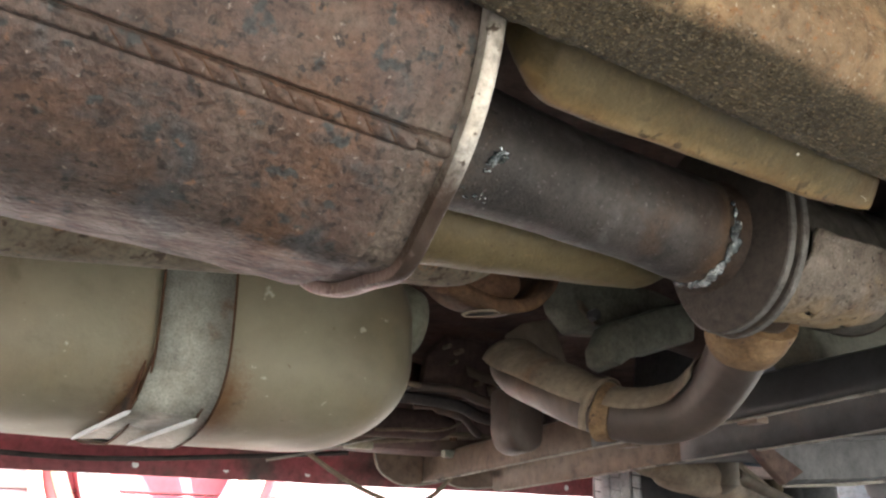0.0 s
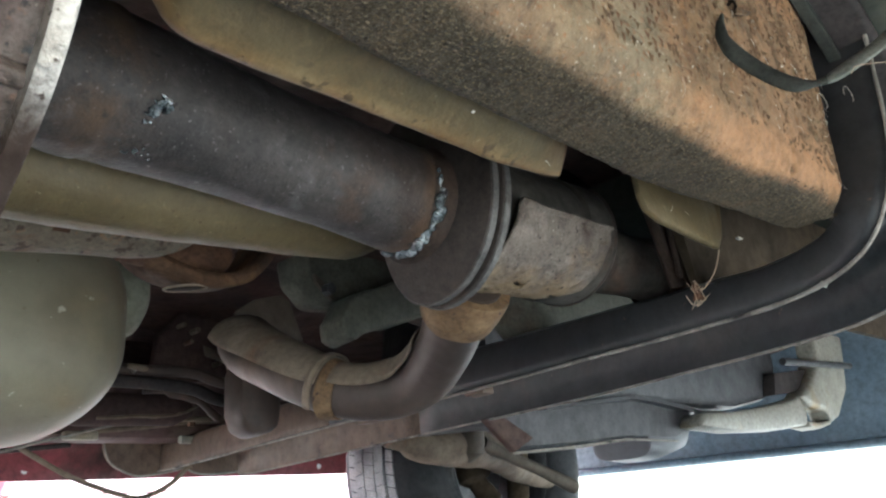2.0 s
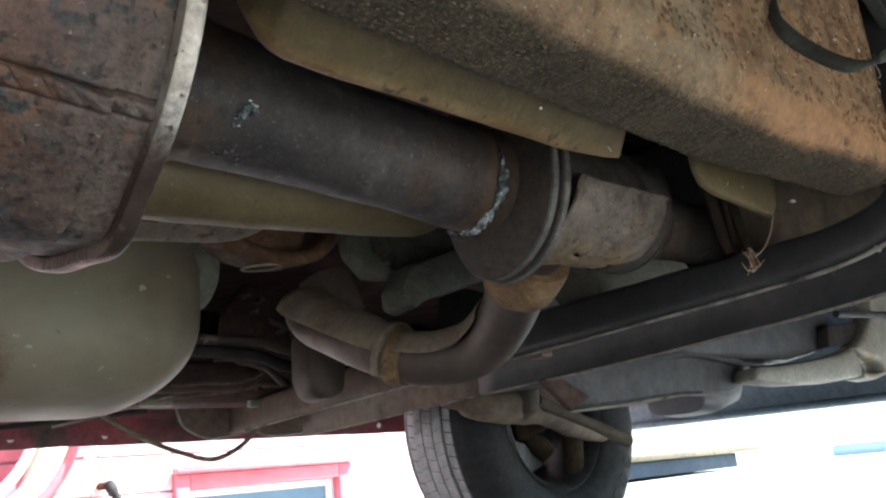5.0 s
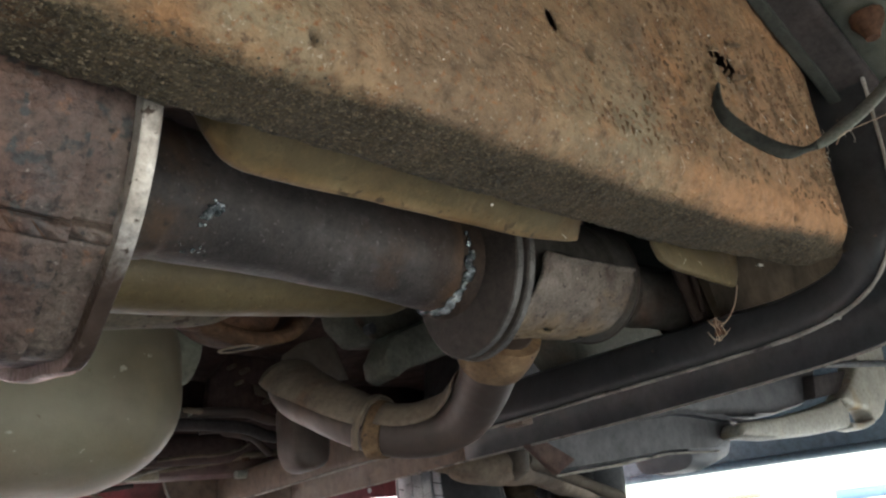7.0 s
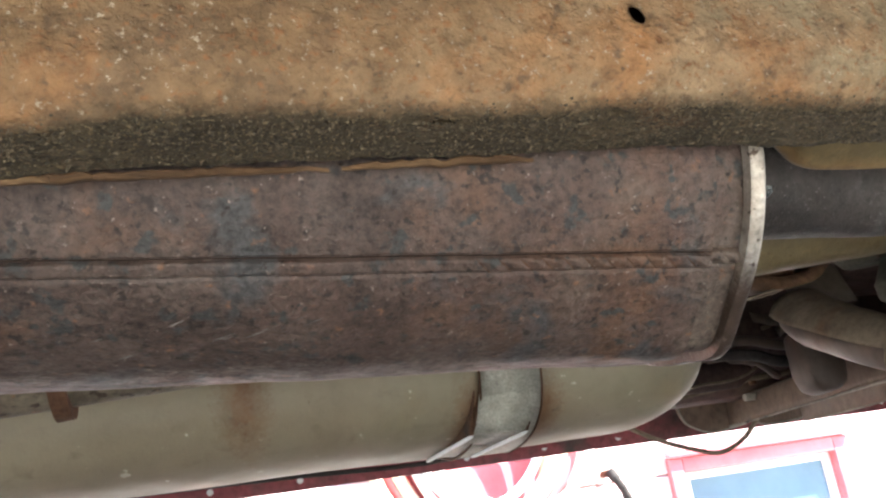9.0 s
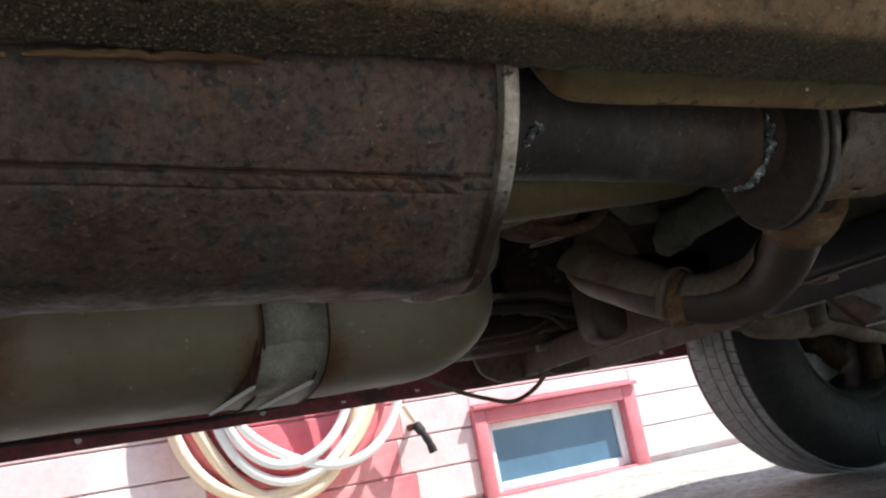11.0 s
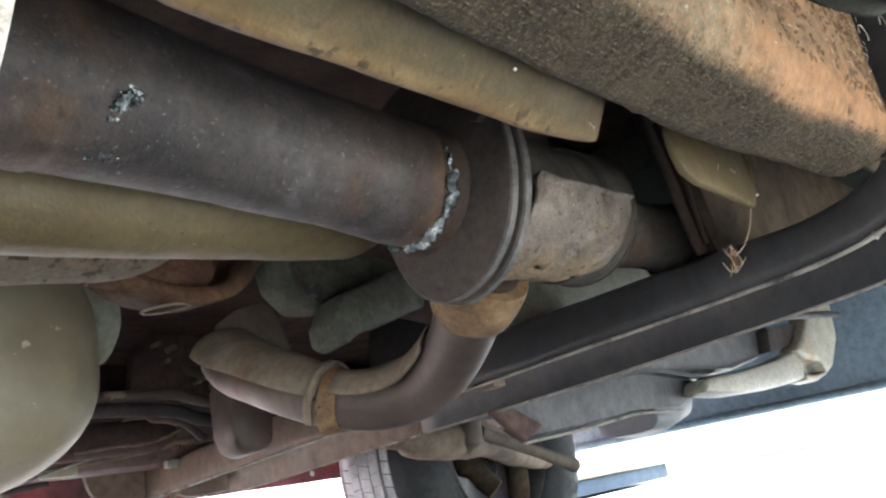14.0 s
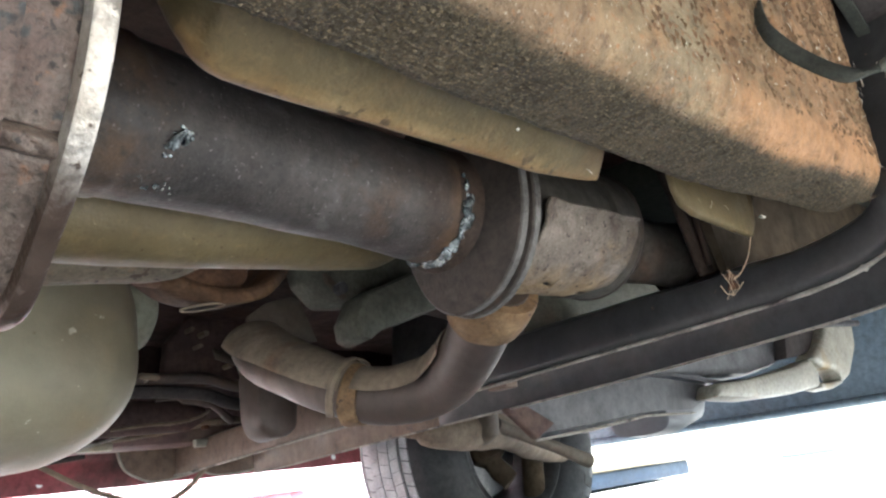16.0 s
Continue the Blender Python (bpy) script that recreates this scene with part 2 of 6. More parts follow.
RUST_CHANNEL = surf("browned_channel", [(0.115, 0.077, 0.055), (0.150, 0.104, 0.076), (0.190, 0.136, 0.102)], 9, (0.5, 0.75), 0.0, 0.4, 300, stain=[((0.16, 0.105, 0.066), 9, 0.58, 0.74), ((0.075, 0.066, 0.06), 20, 0.60, 0.74)])
EDGE_DUST = surf("dusty_edge", [(0.19, 0.17, 0.145), (0.36, 0.33, 0.285)], 45, (0.6, 0.9), 0, 0.5, 300, stain=[((0.055, 0.048, 0.045), 20, 0.56, 0.68)])
MAROON = surf("maroon_paint", [(0.17, 0.036, 0.044), (0.24, 0.052, 0.060)], 10, (0.35, 0.6), 0, 0.2, 200, stain=[((0.07, 0.042, 0.036), 8, 0.54, 0.70)])
UNDERCOAT = surf("dark_undercoat", [(0.042, 0.028, 0.025), (0.074, 0.048, 0.042), (0.105, 0.072, 0.058)], 12, (0.7, 0.95), 0, 0.7, 250, stain=[((0.0680, 0.0374, 0.0272), 6, 0.56, 0.7)], spec=0.15)
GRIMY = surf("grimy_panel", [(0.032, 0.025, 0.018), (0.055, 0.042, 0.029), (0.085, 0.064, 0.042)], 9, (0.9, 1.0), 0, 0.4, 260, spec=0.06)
GREEN_CAST = surf("greyed_casting", [(0.070, 0.070, 0.053), (0.105, 0.103, 0.078), (0.14, 0.135, 0.102)], 25, (0.6, 0.85), 0.1, 0.5, 280, stain=[((0.10, 0.072, 0.048), 10, 0.58, 0.72)])
STEEL_EDGE = surf("worn_steel_edge", [(0.075, 0.068, 0.062), (0.13, 0.12, 0.11), (0.19, 0.18, 0.165)], 50, (0.4, 0.65), 0.4, 0.8, 300, stain=[((0.05, 0.04, 0.033), 30, 0.54, 0.68)])
LOBE = surf("lobe_casting", [(0.105, 0.108, 0.116), (0.135, 0.138, 0.146)], 12, (0.4, 0.6), 0.2, 0.3, 220, grain=0.12)
GREY_CAST = surf("grey_casting", [(0.056, 0.055, 0.057), (0.084, 0.082, 0.084)], 12, (0.4, 0.65), 0.2, 0.35, 220, stain=[((0.060, 0.057, 0.059), 6, 0.54, 0.7), ((0.125, 0.118, 0.112), 8, 0.62, 0.76)])
ARM_DUST = surf("dusty_arm", [(0.075, 0.058, 0.042), (0.12, 0.095, 0.068)], 14, (0.6, 0.85), 0, 0.4, 260, stain=[((0.06, 0.04, 0.03), 8, 0.55, 0.72)], grain=0.2)
PALE_CAST = surf("pale_alloy", [(0.27, 0.255, 0.21), (0.38, 0.36, 0.30)], 15, (0.4, 0.6), 0.1, 0.3, 220, stain=[((0.30, 0.22, 0.11), 7, 0.58, 0.74)])
RUST_DEEP = surf("deep_rust", [(0.040, 0.022, 0.013), (0.078, 0.042, 0.023), (0.125, 0.072, 0.038)], 30, (0.7, 0.95), 0, 0.7, 320, stain=[((0.032, 0.022, 0.016), 20, 0.56, 0.7)], spec=0.2)
POCK = surf("pocked_rust", [(0.135, 0.080, 0.044), (0.20, 0.125, 0.070)], 40, (0.7, 0.95), 0, 0.6, 320)
# near-black colour that paints the shade of the recess behind the converter
RECESS_SHADE = surf("recess_shade", [(0.020, 0.022, 0.017), (0.034, 0.036, 0.028)], 14, (0.85, 1.0), 0, 0.4, 250, spec=0.08)
EDGE_FLAKE = surf("edge_scale", [(0.055, 0.030, 0.014), (0.11, 0.060, 0.027), (0.20, 0.125, 0.060)], 60, (0.7, 0.95), 0, 0.8, 320, stretch=(0.25, 2, 1))
FLAKE = surf("rust_scale", [(0.075, 0.046, 0.024), (0.145, 0.092, 0.048), (0.27, 0.195, 0.11)], 90, (0.7, 0.95), 0, 0.8, 320)
RUBBER = surf("tyre_rubber", [(0.012, 0.0125, 0.0135), (0.022, 0.0225, 0.024)], 30, (0.6, 0.85), 0, 0.3, 260)
TREAD = surf("dusty_tread", [(0.22, 0.225, 0.23), (0.33, 0.335, 0.34)], 40, (0.8, 0.95), 0, 0.4, 260)
RIM = surf("steel_rim", [(0.04, 0.04, 0.042), (0.075, 0.074, 0.073)], 25, (0.35, 0.6), 0.5, 0.3, 260)
ROTOR = surf("brake_disc", [(0.22, 0.22, 0.225), (0.36, 0.36, 0.365)], 30, (0.3, 0.5), 0.7, 0.3, 260)
SAGE_PAINT = surf("sage_paint", [(0.17, 0.18, 0.145), (0.22, 0.23, 0.185)], 9, (0.5, 0.7), 0, 0.3, 260, stain=[((0.16, 0.125, 0.085), 7, 0.58, 0.74)], speck=[((0.10, 0.06, 0.035), 90, 0.68, 0.73)])
# lighter blue than the plastic itself: veiling haze is put into the colour
HAZED_BLUE_PLASTIC = surf("hazed_blue_plastic", [(0.12, 0.165, 0.21), (0.16, 0.21, 0.25)], 8, (0.4, 0.6), 0, 0.2, 200)
HOSE_BLACK = surf("black_hose", [(0.028, 0.025, 0.024), (0.055, 0.046, 0.043)], 30, (0.7, 0.9), 0, 0.2, 300, spec=0.2)
STRAW = surf("dry_straw", [(0.30, 0.20, 0.13), (0.44, 0.35, 0.25)], 60, (0.7, 0.9), 0, 0.3, 300)
PALE_FLECK = surf("pale_grit", [(0.55, 0.50, 0.40), (0.75, 0.70, 0.60)], 60, (0.7, 0.9), 0, 0.3, 300)
GROUND = surf("packed_gravel", [(0.26, 0.242, 0.202), (0.38, 0.362, 0.315), (0.49, 0.472, 0.42)], 5, (0.8, 0.95), 0, 1.0, 120, stain=[((0.27, 0.25, 0.22), 1.3, 0.5, 0.7)],
              speck=[((0.12, 0.115, 0.105), 60, 0.58, 0.64), ((0.5, 0.49, 0.46), 90, 0.63, 0.68)], dents=0.8)
# the wall's overexposed glare is put into its siding and frame colours as paleness
OVERLIT_RED_BOARD = surf("overlit_red_siding", [(0.75, 0.49, 0.48), (0.80, 0.60, 0.59)], 6, (0.6, 0.8), 0, 0.3, 150, stain=[((0.82, 0.73, 0.72), 2, 0.44, 0.66)], grain=0.08)
REDDER_BOARD = surf("redder_siding", [(0.62, 0.15, 0.17), (0.70, 0.22, 0.24)], 6, (0.6, 0.8), 0, 0.3, 150, stain=[((0.74, 0.36, 0.36), 3, 0.5, 0.7)], grain=0.07)
RED_FRAME = surf("red_frame_paint", [(0.58, 0.15, 0.17), (0.66, 0.22, 0.24)], 8, (0.4, 0.6), 0, 0.2, 150, grain=0.07)
WHITE_HOSE = surf("white_hose", [(0.78, 0.76, 0.72), (0.84, 0.82, 0.79)], 10, (0.4, 0.6), 0, 0.1, 100, grain=0.07)
ORANGE_HOSE = surf("orange_hose", [(0.80, 0.60, 0.42), (0.84, 0.68, 0.50)], 10, (0.4, 0.6), 0, 0.1, 100, grain=0.07)
TIMBER = surf("weathered_timber", [(0.15, 0.12, 0.07), (0.21, 0.175, 0.11)], 5, (0.7, 0.9), 0, 0.3, 60, stain=[((0.28, 0.22, 0.12), 3, 0.5, 0.7)])
PALE_PAINT = surf("pale_paint", [(0.75, 0.76, 0.76), (0.82, 0.83, 0.83)], 2, (0.5, 0.7), 0, 0.1, 30, grain=0.07)
HOSE_SHADE_RED = surf("hose_shade_red", [(0.66, 0.15, 0.17), (0.74, 0.22, 0.24)], 10, (0.4, 0.6), 0, 0.1, 100, grain=0.07)
BLUE_PAINT = surf("blue_paint", [(0.52, 0.64, 0.68), (0.60, 0.70, 0.73)], 3, (0.5, 0.7), 0, 0.1, 30, grain=0.07)
# blue darkened so that the platform base's shade lies in its colour
SHADE_NAVY = surf("shade_navy", [(0.018, 0.028, 0.045), (0.035, 0.052, 0.078)], 3, (0.5, 0.7), 0, 0.3, 40)
SIDEWALL = surf("faded_sidewall", [(0.028, 0.028, 0.028), (0.045, 0.045, 0.044)], 30, (0.7, 0.9), 0, 0.3, 200)
PANE = surf("blue_window_glass", [(0.08, 0.16, 0.24), (0.11, 0.21, 0.30)], 3, (0.05, 0.15), 0, 0.02, 10, spec=0.6, grain=0.03)


# ---- building helpers ----
def thing(name, at, label, category, group="", kind=""):
    e = new(name)
    e.location, e.empty_display_size = at, 0.03
    return tagged(e, label, category, group, kind)


def part(name, bm, material, parent=None, label="", smooth=True, solid=0.0):
    """Links a bmesh, built in world metres, as one mesh object under a thing or a part."""
    off, p = Vector(), parent
    while p is not None:
        off, p = off + p.location, p.parent
    bmesh.ops.translate(bm, verts=bm.verts, vec=-off)
    bmesh.ops.recalc_face_normals(bm, faces=bm.faces)
    me = bpy.data.meshes.new(name)
    bm.to_mesh(me)
    bm.free()
    me.materials.append(material)
    if smooth:
        me.shade_smooth()
        me.set_sharp_from_angle(angle=radians(42))
    ob = new(name, me)
    ob.parent = parent
    if solid:
        s = ob.modifiers.new("thickness", "SOLIDIFY")
        s.thickness, s.offset = solid, 0.0
    return tagged(ob, label)


def glide(points, n):
    """A smooth curve through the points, n steps to a span."""
    p = [Vector(q) for q in points]
    p = [2 * p[0] - p[1]] + p + [2 * p[-1] - p[-2]]
    out = []
    for i in range(1, len(p) - 2):
        for k in range(n):
            u = k / n
            a, b, c, d = p[i - 1], p[i], p[i + 1], p[i + 2]
            out.append(0.5 * ((2 * b) + (c - a) * u + (2 * a - 5 * b + 4 * c - d) * u * u + (3 * b - a - 3 * c + d) * u ** 3))
    out.append(p[-2])
    return out


def frames(path):
    """Tangent and two normals along a path, turning as little as they can."""
    out, nrm = [], None
    for i, p in enumerate(path):
        t = (path[min(i + 1, len(path) - 1)] - path[max(i - 1, 0)]).normalized()
        if nrm is None:
            nrm = t.orthogonal() if abs(t.z) > 0.9 else Vector((0, 0, 1))
        nrm = (nrm - t * nrm.dot(t)).normalized()
        out.append((p, t, nrm, t.cross(nrm)))
    return out


def skin(rings, closed=True, caps=True, bm=None):
    bm = bm or bmesh.new()
    vs = [[bm.verts.new(v) for v in r] for r in rings]
    for a, b in zip(vs, vs[1:]):
        m = len(a)
        for i in range(m if closed else m - 1):
            j = (i + 1) % m
            bm.faces.new((a[i], a[j], b[j], b[i]))
    if caps and closed:
        bm.faces.new(vs[0][::-1])
        bm.faces.new(vs[-1])
    return bm


def tube(path, radius, n=20, caps=True, bm=None):
    path = [Vector(p) for p in path]
    rs = radius if isinstance(radius, (list, tuple)) else [radius] * len(path)
    rings = []
    for (p, t, a, b), r in zip(frames(path), rs):
        rings.append([p + (a * math.cos(2 * math.pi * i / n) + b * math.sin(2 * math.pi * i / n)) * r for i in range(n)])
    return skin(rings, True, caps, bm)


def shell(path, radius, a0, a1, n=16, hole=None):
    """Part of a tube's wall, open; angles in degrees from the upper normal towards the side."""
    path = [Vector(p) for p in path]
    rs = radius if isinstance(radius, (list, tuple)) else [radius] * len(path)
    rings = []
    for (p, t, a, b), r in zip(frames(path), rs):
        rings.append([p + (a * math.cos(radians(a0 + (a1 - a0) * i / n)) + b * math.sin(radians(a0 + (a1 - a0) * i / n))) * r for i in range(n + 1)])
    return skin(rings, False, False)


def ribbon(path, across, width, bm=None):
    w = Vector(across).normalized() * width / 2
    return skin([[Vector(p) - w, Vector(p) + w] for p in path], False, False, bm)


def block(lo, hi, bevel=0.003, seg=2):
    bm = bmesh.new()
    lo, hi = Vector(lo), Vector(hi)
    bmesh.ops.create_cube(bm, size=1.0, matrix=Matrix.Translation((lo + hi) / 2) @ Matrix.Diagonal((*(hi - lo), 1)))
    if bevel:
        bmesh.ops.bevel(bm, geom=bm.edges[:], offset=bevel, segments=seg, affect="EDGES", profile=0.5)
    return bm


def plate(outline, normal, thick, bevel=0.0):
    """A flat plate from its outline, thick along the normal."""
    bm = bmesh.new()
    nrm = Vector(normal).normalized() * thick
    a = [bm.verts.new(Vector(p)) for p in outline]
    b = [bm.verts.new(Vector(p) + nrm) for p in outline]
    bm.faces.new(a[::-1])
    bm.faces.new(b)
    for i in range(len(a)):
        j = (i + 1) % len(a)
        bm.faces.new((a[i], a[j], b[j], b[i]))
    if bevel:
        bmesh.ops.recalc_face_normals(bm, faces=bm.faces)
        bmesh.ops.bevel(bm, geom=bm.edges[:], offset=bevel, segments=2, affect="EDGES", profile=0.5)
    return bm


def crumple(bm, amp, scale, seed=0.0):
    bm.normal_update()
    for v in bm.verts:
        v.co += v.normal * amp * noise.noise(v.co * scale + Vector((seed, seed * 0.7, seed * 1.3)))
    return bm


def blob(bm, at, size, seed):
    m = Matrix.Translation(at) @ Euler((seed * 1.7, seed * 2.3, seed * 3.1)).to_matrix().to_4x4() @ Matrix.Diagonal((*size, 1))
    made = bmesh.ops.create_icosphere(bm, subdivisions=2, radius=1.0, matrix=m)["verts"]
    for v in made:
        v.co += (v.co - Vector(at)) * 0.35 * noise.noise(v.co * 400 + Vector((seed, 0, 0)))


def oval(cy, cz, a, b, power, n):
    """Points of a superellipse in the Y-Z plane."""
    out = []
    for i in range(n):
        c, s = math.cos(2 * math.pi * i / n), math.sin(2 * math.pi * i / n)
        out.append((cy + a * math.copysign(abs(c) ** (2 / power), c), cz + b * math.copysign(abs(s) ** (2 / power), s)))
    return out


# ---- ground and surroundings ----
def make_ground():
    bm = bmesh.new()
    n = 120
    xs = [(-1 + 2 * i / n) for i in range(n + 1)]
    grid = []
    for u in xs:
        row = []
        for v in xs:
            x, y = 1.5 + 60 * u ** 3 + 2.2 * u, 1.2 + 60 * v ** 3 + 2.2 * v
            d = max(0.0, 1 - math.hypot(x - 1.5, y - 1.2) / 6)
            row.append(bm.verts.new((x, y, 0.012 * d * noise.noise(Vector((x * 4, y * 4, 0))) - 0.004 - 0.0075 * max(0.0, min(3.4, y)))))
        grid.append(row)
    for a, b in zip(grid, grid[1:]):
        for i in range(n):
            bm.faces.new((a[i], b[i], b[i + 1], a[i + 1]))
    tagged(part("ground", bm, GROUND), "grey packed gravel yard under the car", "ground", kind="structure")


make_ground()


WALL_Y = 3.2


def make_window(name, x0, x1, z0, z1):
    win = thing(name, ((x0 + x1) / 2, WALL_Y, z0), "small blue-grey window in a dark red frame low in the wall", "window", kind="structure")
    fr = [((x0 - 0.060, z0 - 0.04), (x0, z1 + 0.06)), ((x1, z0 - 0.04), (x1 + 0.075, z1 + 0.06)), ((x0, z1), (x1, z1 + 0.06)), ((x0, z0 - 0.04), (x1, z0))]
    for (a, b), (c, d) in fr:
        part("window_frame", block((a, WALL_Y - 0.025, b), (c, WALL_Y + 0.05, d), 0.006), RED_FRAME, win)
    for (a, b), (c, d) in [((x0, z0), (x0 + 0.04, z1)), ((x1 - 0.04, z0), (x1, z1)), ((x0 + 0.04, z1 - 0.03), (x1 - 0.04, z1)), ((x0 + 0.04, z0), (x1 - 0.04, z0 + 0.04))]:
        part("sash", block((a, WALL_Y + 0.02, b), (c, WALL_Y + 0.06, d), 0.004), PALE_PAINT, win, "pale sash")
    part("pane", block((x0 + 0.03, WALL_Y + 0.035, z0 + 0.03), (x1 - 0.03, WALL_Y + 0.042, z1 - 0.03), 0), PANE, win, "blue reflecting glass")
    part("head_board", block((x0 - 0.065, WALL_Y - 0.045, z1 + 0.062), (x1 + 0.08, WALL_Y - 0.002, z1 + 0.08), 0.004), RED_FRAME, win)
    part("window_sill", block((x0 - 0.07, WALL_Y - 0.05, z0 - 0.058), (x1 + 0.085, WALL_Y + 0.03, z0 - 0.042), 0.004), RED_FRAME, win)


def make_building():
    wall = thing("wall_north", (2.0, WALL_Y + 0.1, 0), "red painted board wall of a building", "wall", kind="structure")
    z0, z1 = -0.015, 0.275
    edges = [(-0.94, -0.27), (1.69, 2.41)]
    part("backing", block((-8, WALL_Y + 0.02, z1), (3.3, WALL_Y + 0.2, 4.2), 0), OVERLIT_RED_BOARD, wall)
    part("backing", block((-8, WALL_Y + 0.02, -0.1), (3.3, WALL_Y + 0.2, z0), 0), OVERLIT_RED_BOARD, wall)
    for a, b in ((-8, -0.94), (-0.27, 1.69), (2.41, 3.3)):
        part("backing", block((a, WALL_Y + 0.02, z0), (b, WALL_Y + 0.2, z1), 0), OVERLIT_RED_BOARD, wall)
    for k in range(20):
        lo, hi = 0.0 + k * 0.14, 0.134 + k * 0.14
        at_window = lo < z1 + 0.06 and hi > z0 - 0.06
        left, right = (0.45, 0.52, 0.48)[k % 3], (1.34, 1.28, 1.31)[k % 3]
        spans = ((-8, -1.01, OVERLIT_RED_BOARD), (-0.20, left, OVERLIT_RED_BOARD), (left, right, REDDER_BOARD), (right, 1.63, OVERLIT_RED_BOARD), (2.48, 3.3, OVERLIT_RED_BOARD)) if at_window else ((-8, left, OVERLIT_RED_BOARD), (left, right, REDDER_BOARD if k < 8 else OVERLIT_RED_BOARD), (right, 3.3, OVERLIT_RED_BOARD))
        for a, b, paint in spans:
            part("board", block((a, WALL_Y, lo), (b, WALL_Y + 0.02, hi), 0.004, 1), paint, wall, "" if paint is OVERLIT_RED_BOARD else "redder board behind the hoses", smooth=False)
    for a, b in ((-1.01, -0.20), (1.63, 2.48)):
        part("board", block((a, WALL_Y, z1 + 0.083), (b, WALL_Y + 0.02, 0.414), 0.004, 1), OVERLIT_RED_BOARD, wall, smooth=False)
    for k, (a, b) in enumerate(edges):
        make_window("window_%d" % (2 - k), a, b, z0, z1)


make_building()


def make_hoses():
    coils = (("white", WHITE_HOSE, 0.018, [(0.87, 0.60, 0.32, 0.40, 0.4), (0.95, 0.63, 0.35, 0.42, 2.3), (0.82, 0.60, 0.27, 0.33, 4.0)]),
             ("orange", ORANGE_HOSE, 0.024, [(0.80, 0.60, 0.38, 0.47, 1.1), (0.79, 0.59, 0.34, 0.44, 3.3)]),
             # red loops are added for the pink-red shade lines below the other hoses
             ("red", HOSE_SHADE_RED, 0.026, [(0.85, 0.58, 0.30 + 0.10 * k, 0.34 + 0.07 * k, 0.8 * k) for k in range(2)]))
    for row, (colour, mat, r, loops) in enumerate(coils):
        y = WALL_Y - (0.075, 0.050, 0.022)[row]
        h = thing("garden_hose", (0.86, y, 0.6), colour + " garden hose coiled in loops against the red wall", "hose", "hoses on the wall")
        for k, (cx, cz, a, b, ph) in enumerate(loops):
            pts = []
            for i in range(65):
                u = 2 * math.pi * i / 64
                w = 1 + (0.06 if row < 2 else 0.012) * math.sin(2 * u + ph) + (0.03 if row < 2 else 0.0) * math.sin(3 * u + ph * 2)
                pts.append((cx + a * w * math.cos(u), y - 0.012 * (k if row < 2 else 0) + 0.006 * math.sin(u + ph), cz + b * w * math.sin(u)))
            part("coil", tube(pts, r, 10, False), mat, h)


make_hoses()


def make_tap():
    f = thing("wall_tap", (1.35, WALL_Y, 0.30), "small dark garden tap with an orange handle on the red wall", "tap")
    part("pipe", tube([(1.345, WALL_Y, 0.315), (1.345, WALL_Y - 0.06, 0.315), (1.345, WALL_Y - 0.085, 0.305)], 0.014, 12), STRAP_RUST, f)
    part("spout", crumple(tube(glide([(1.345, WALL_Y - 0.075, 0.318), (1.352, WALL_Y - 0.10, 0.29), (1.372, WALL_Y - 0.11, 0.245), (1.385, WALL_Y - 0.11, 0.205)], 5), [0.020] * 6 + [0.015] * 6 + [0.018] * 4, 12), 0.002, 30), HOSE_BLACK, f, "dark spout")
    part("handle", crumple(tube(glide([(1.300, WALL_Y - 0.085, 0.405), (1.315, WALL_Y - 0.085, 0.375), (1.338, WALL_Y - 0.085, 0.335)], 5), 0.012, 10), 0.002, 30), ORANGE_HOSE, f, "orange lever handle")


make_tap()


def make_far_things():
    p = thing("timber_platform", (10, 6.2, 0), "low weathered timber platform on a dark base in the yard", "platform")
    part("deck", block((8.6, 6.0, 0.20), (12.0, 7.4, 0.27), 0.01), TIMBER, p)
    part("base", crumple(block((8.75, 6.1, 0.0), (11.5, 7.2, 0.20), 0.03), 0.02, 3), SHADE_NAVY, p)
    for x, w, h in ((14.8, 1.6, 0.13),):
        q = thing("blue_crate", (x + w / 2, 5.7, 0), "pale blue plastic crate standing in the sunny yard", "crate")
        part("box", block((x, 5.2, -0.03), (x + w, 6.15, h), 0.03), BLUE_PAINT, q)
        part("lid", block((x - 0.04, 5.16, h), (x + w + 0.04, 6.19, h + 0.04), 0.02), PALE_PAINT, q, "white lid")


make_far_things()


# ---- the car's large forms ----
def make_floor_pan():
    f = thing("floor_pan", (0.6, 0.7, 0.58), "dark undercoated sheet-metal floor of the car", "floor pan", kind="structure")
    bm = bmesh.new()
    nx, ny = 90, 50
    g = []
    for i in range(nx + 1):
        row = []
        for j in range(ny + 1):
            x, y = -1.6 + 4.1 * i / nx, -0.24 + 1.9 * j / ny
            z = 0.585 + 0.05 * math.exp(-((y - 0.72) / 0.14) ** 2) - 0.008 * (math.sin(x * 22) > 0.4) + 0.004 * noise.noise(Vector((x * 6, y * 6, 0)))
            row.append(bm.verts.new((x, y, z)))
        g.append(row)
    for a, b in zip(g, g[1:]):
        for j in range(ny):
            bm.faces.new((a[j], b[j], b[j + 1], a[j + 1]))
    part("sheet", bm, UNDERCOAT, f, solid=0.01)
    # body side and roof stay out of view, sized to block daylight and cast shadow
    part("unseen_body_side", block((-1.6, -0.30, 0.34), (2.5, -0.24, 1.3), 0.02), MAROON, f, "unseen maroon body side that blocks daylight")
    part("unseen_roof", block((-1.6, -0.10, 1.28), (1.6, 1.50, 1.32), 0.02), MAROON, f, "unseen maroon roof slab that casts the car's shadow")


make_floor_pan()


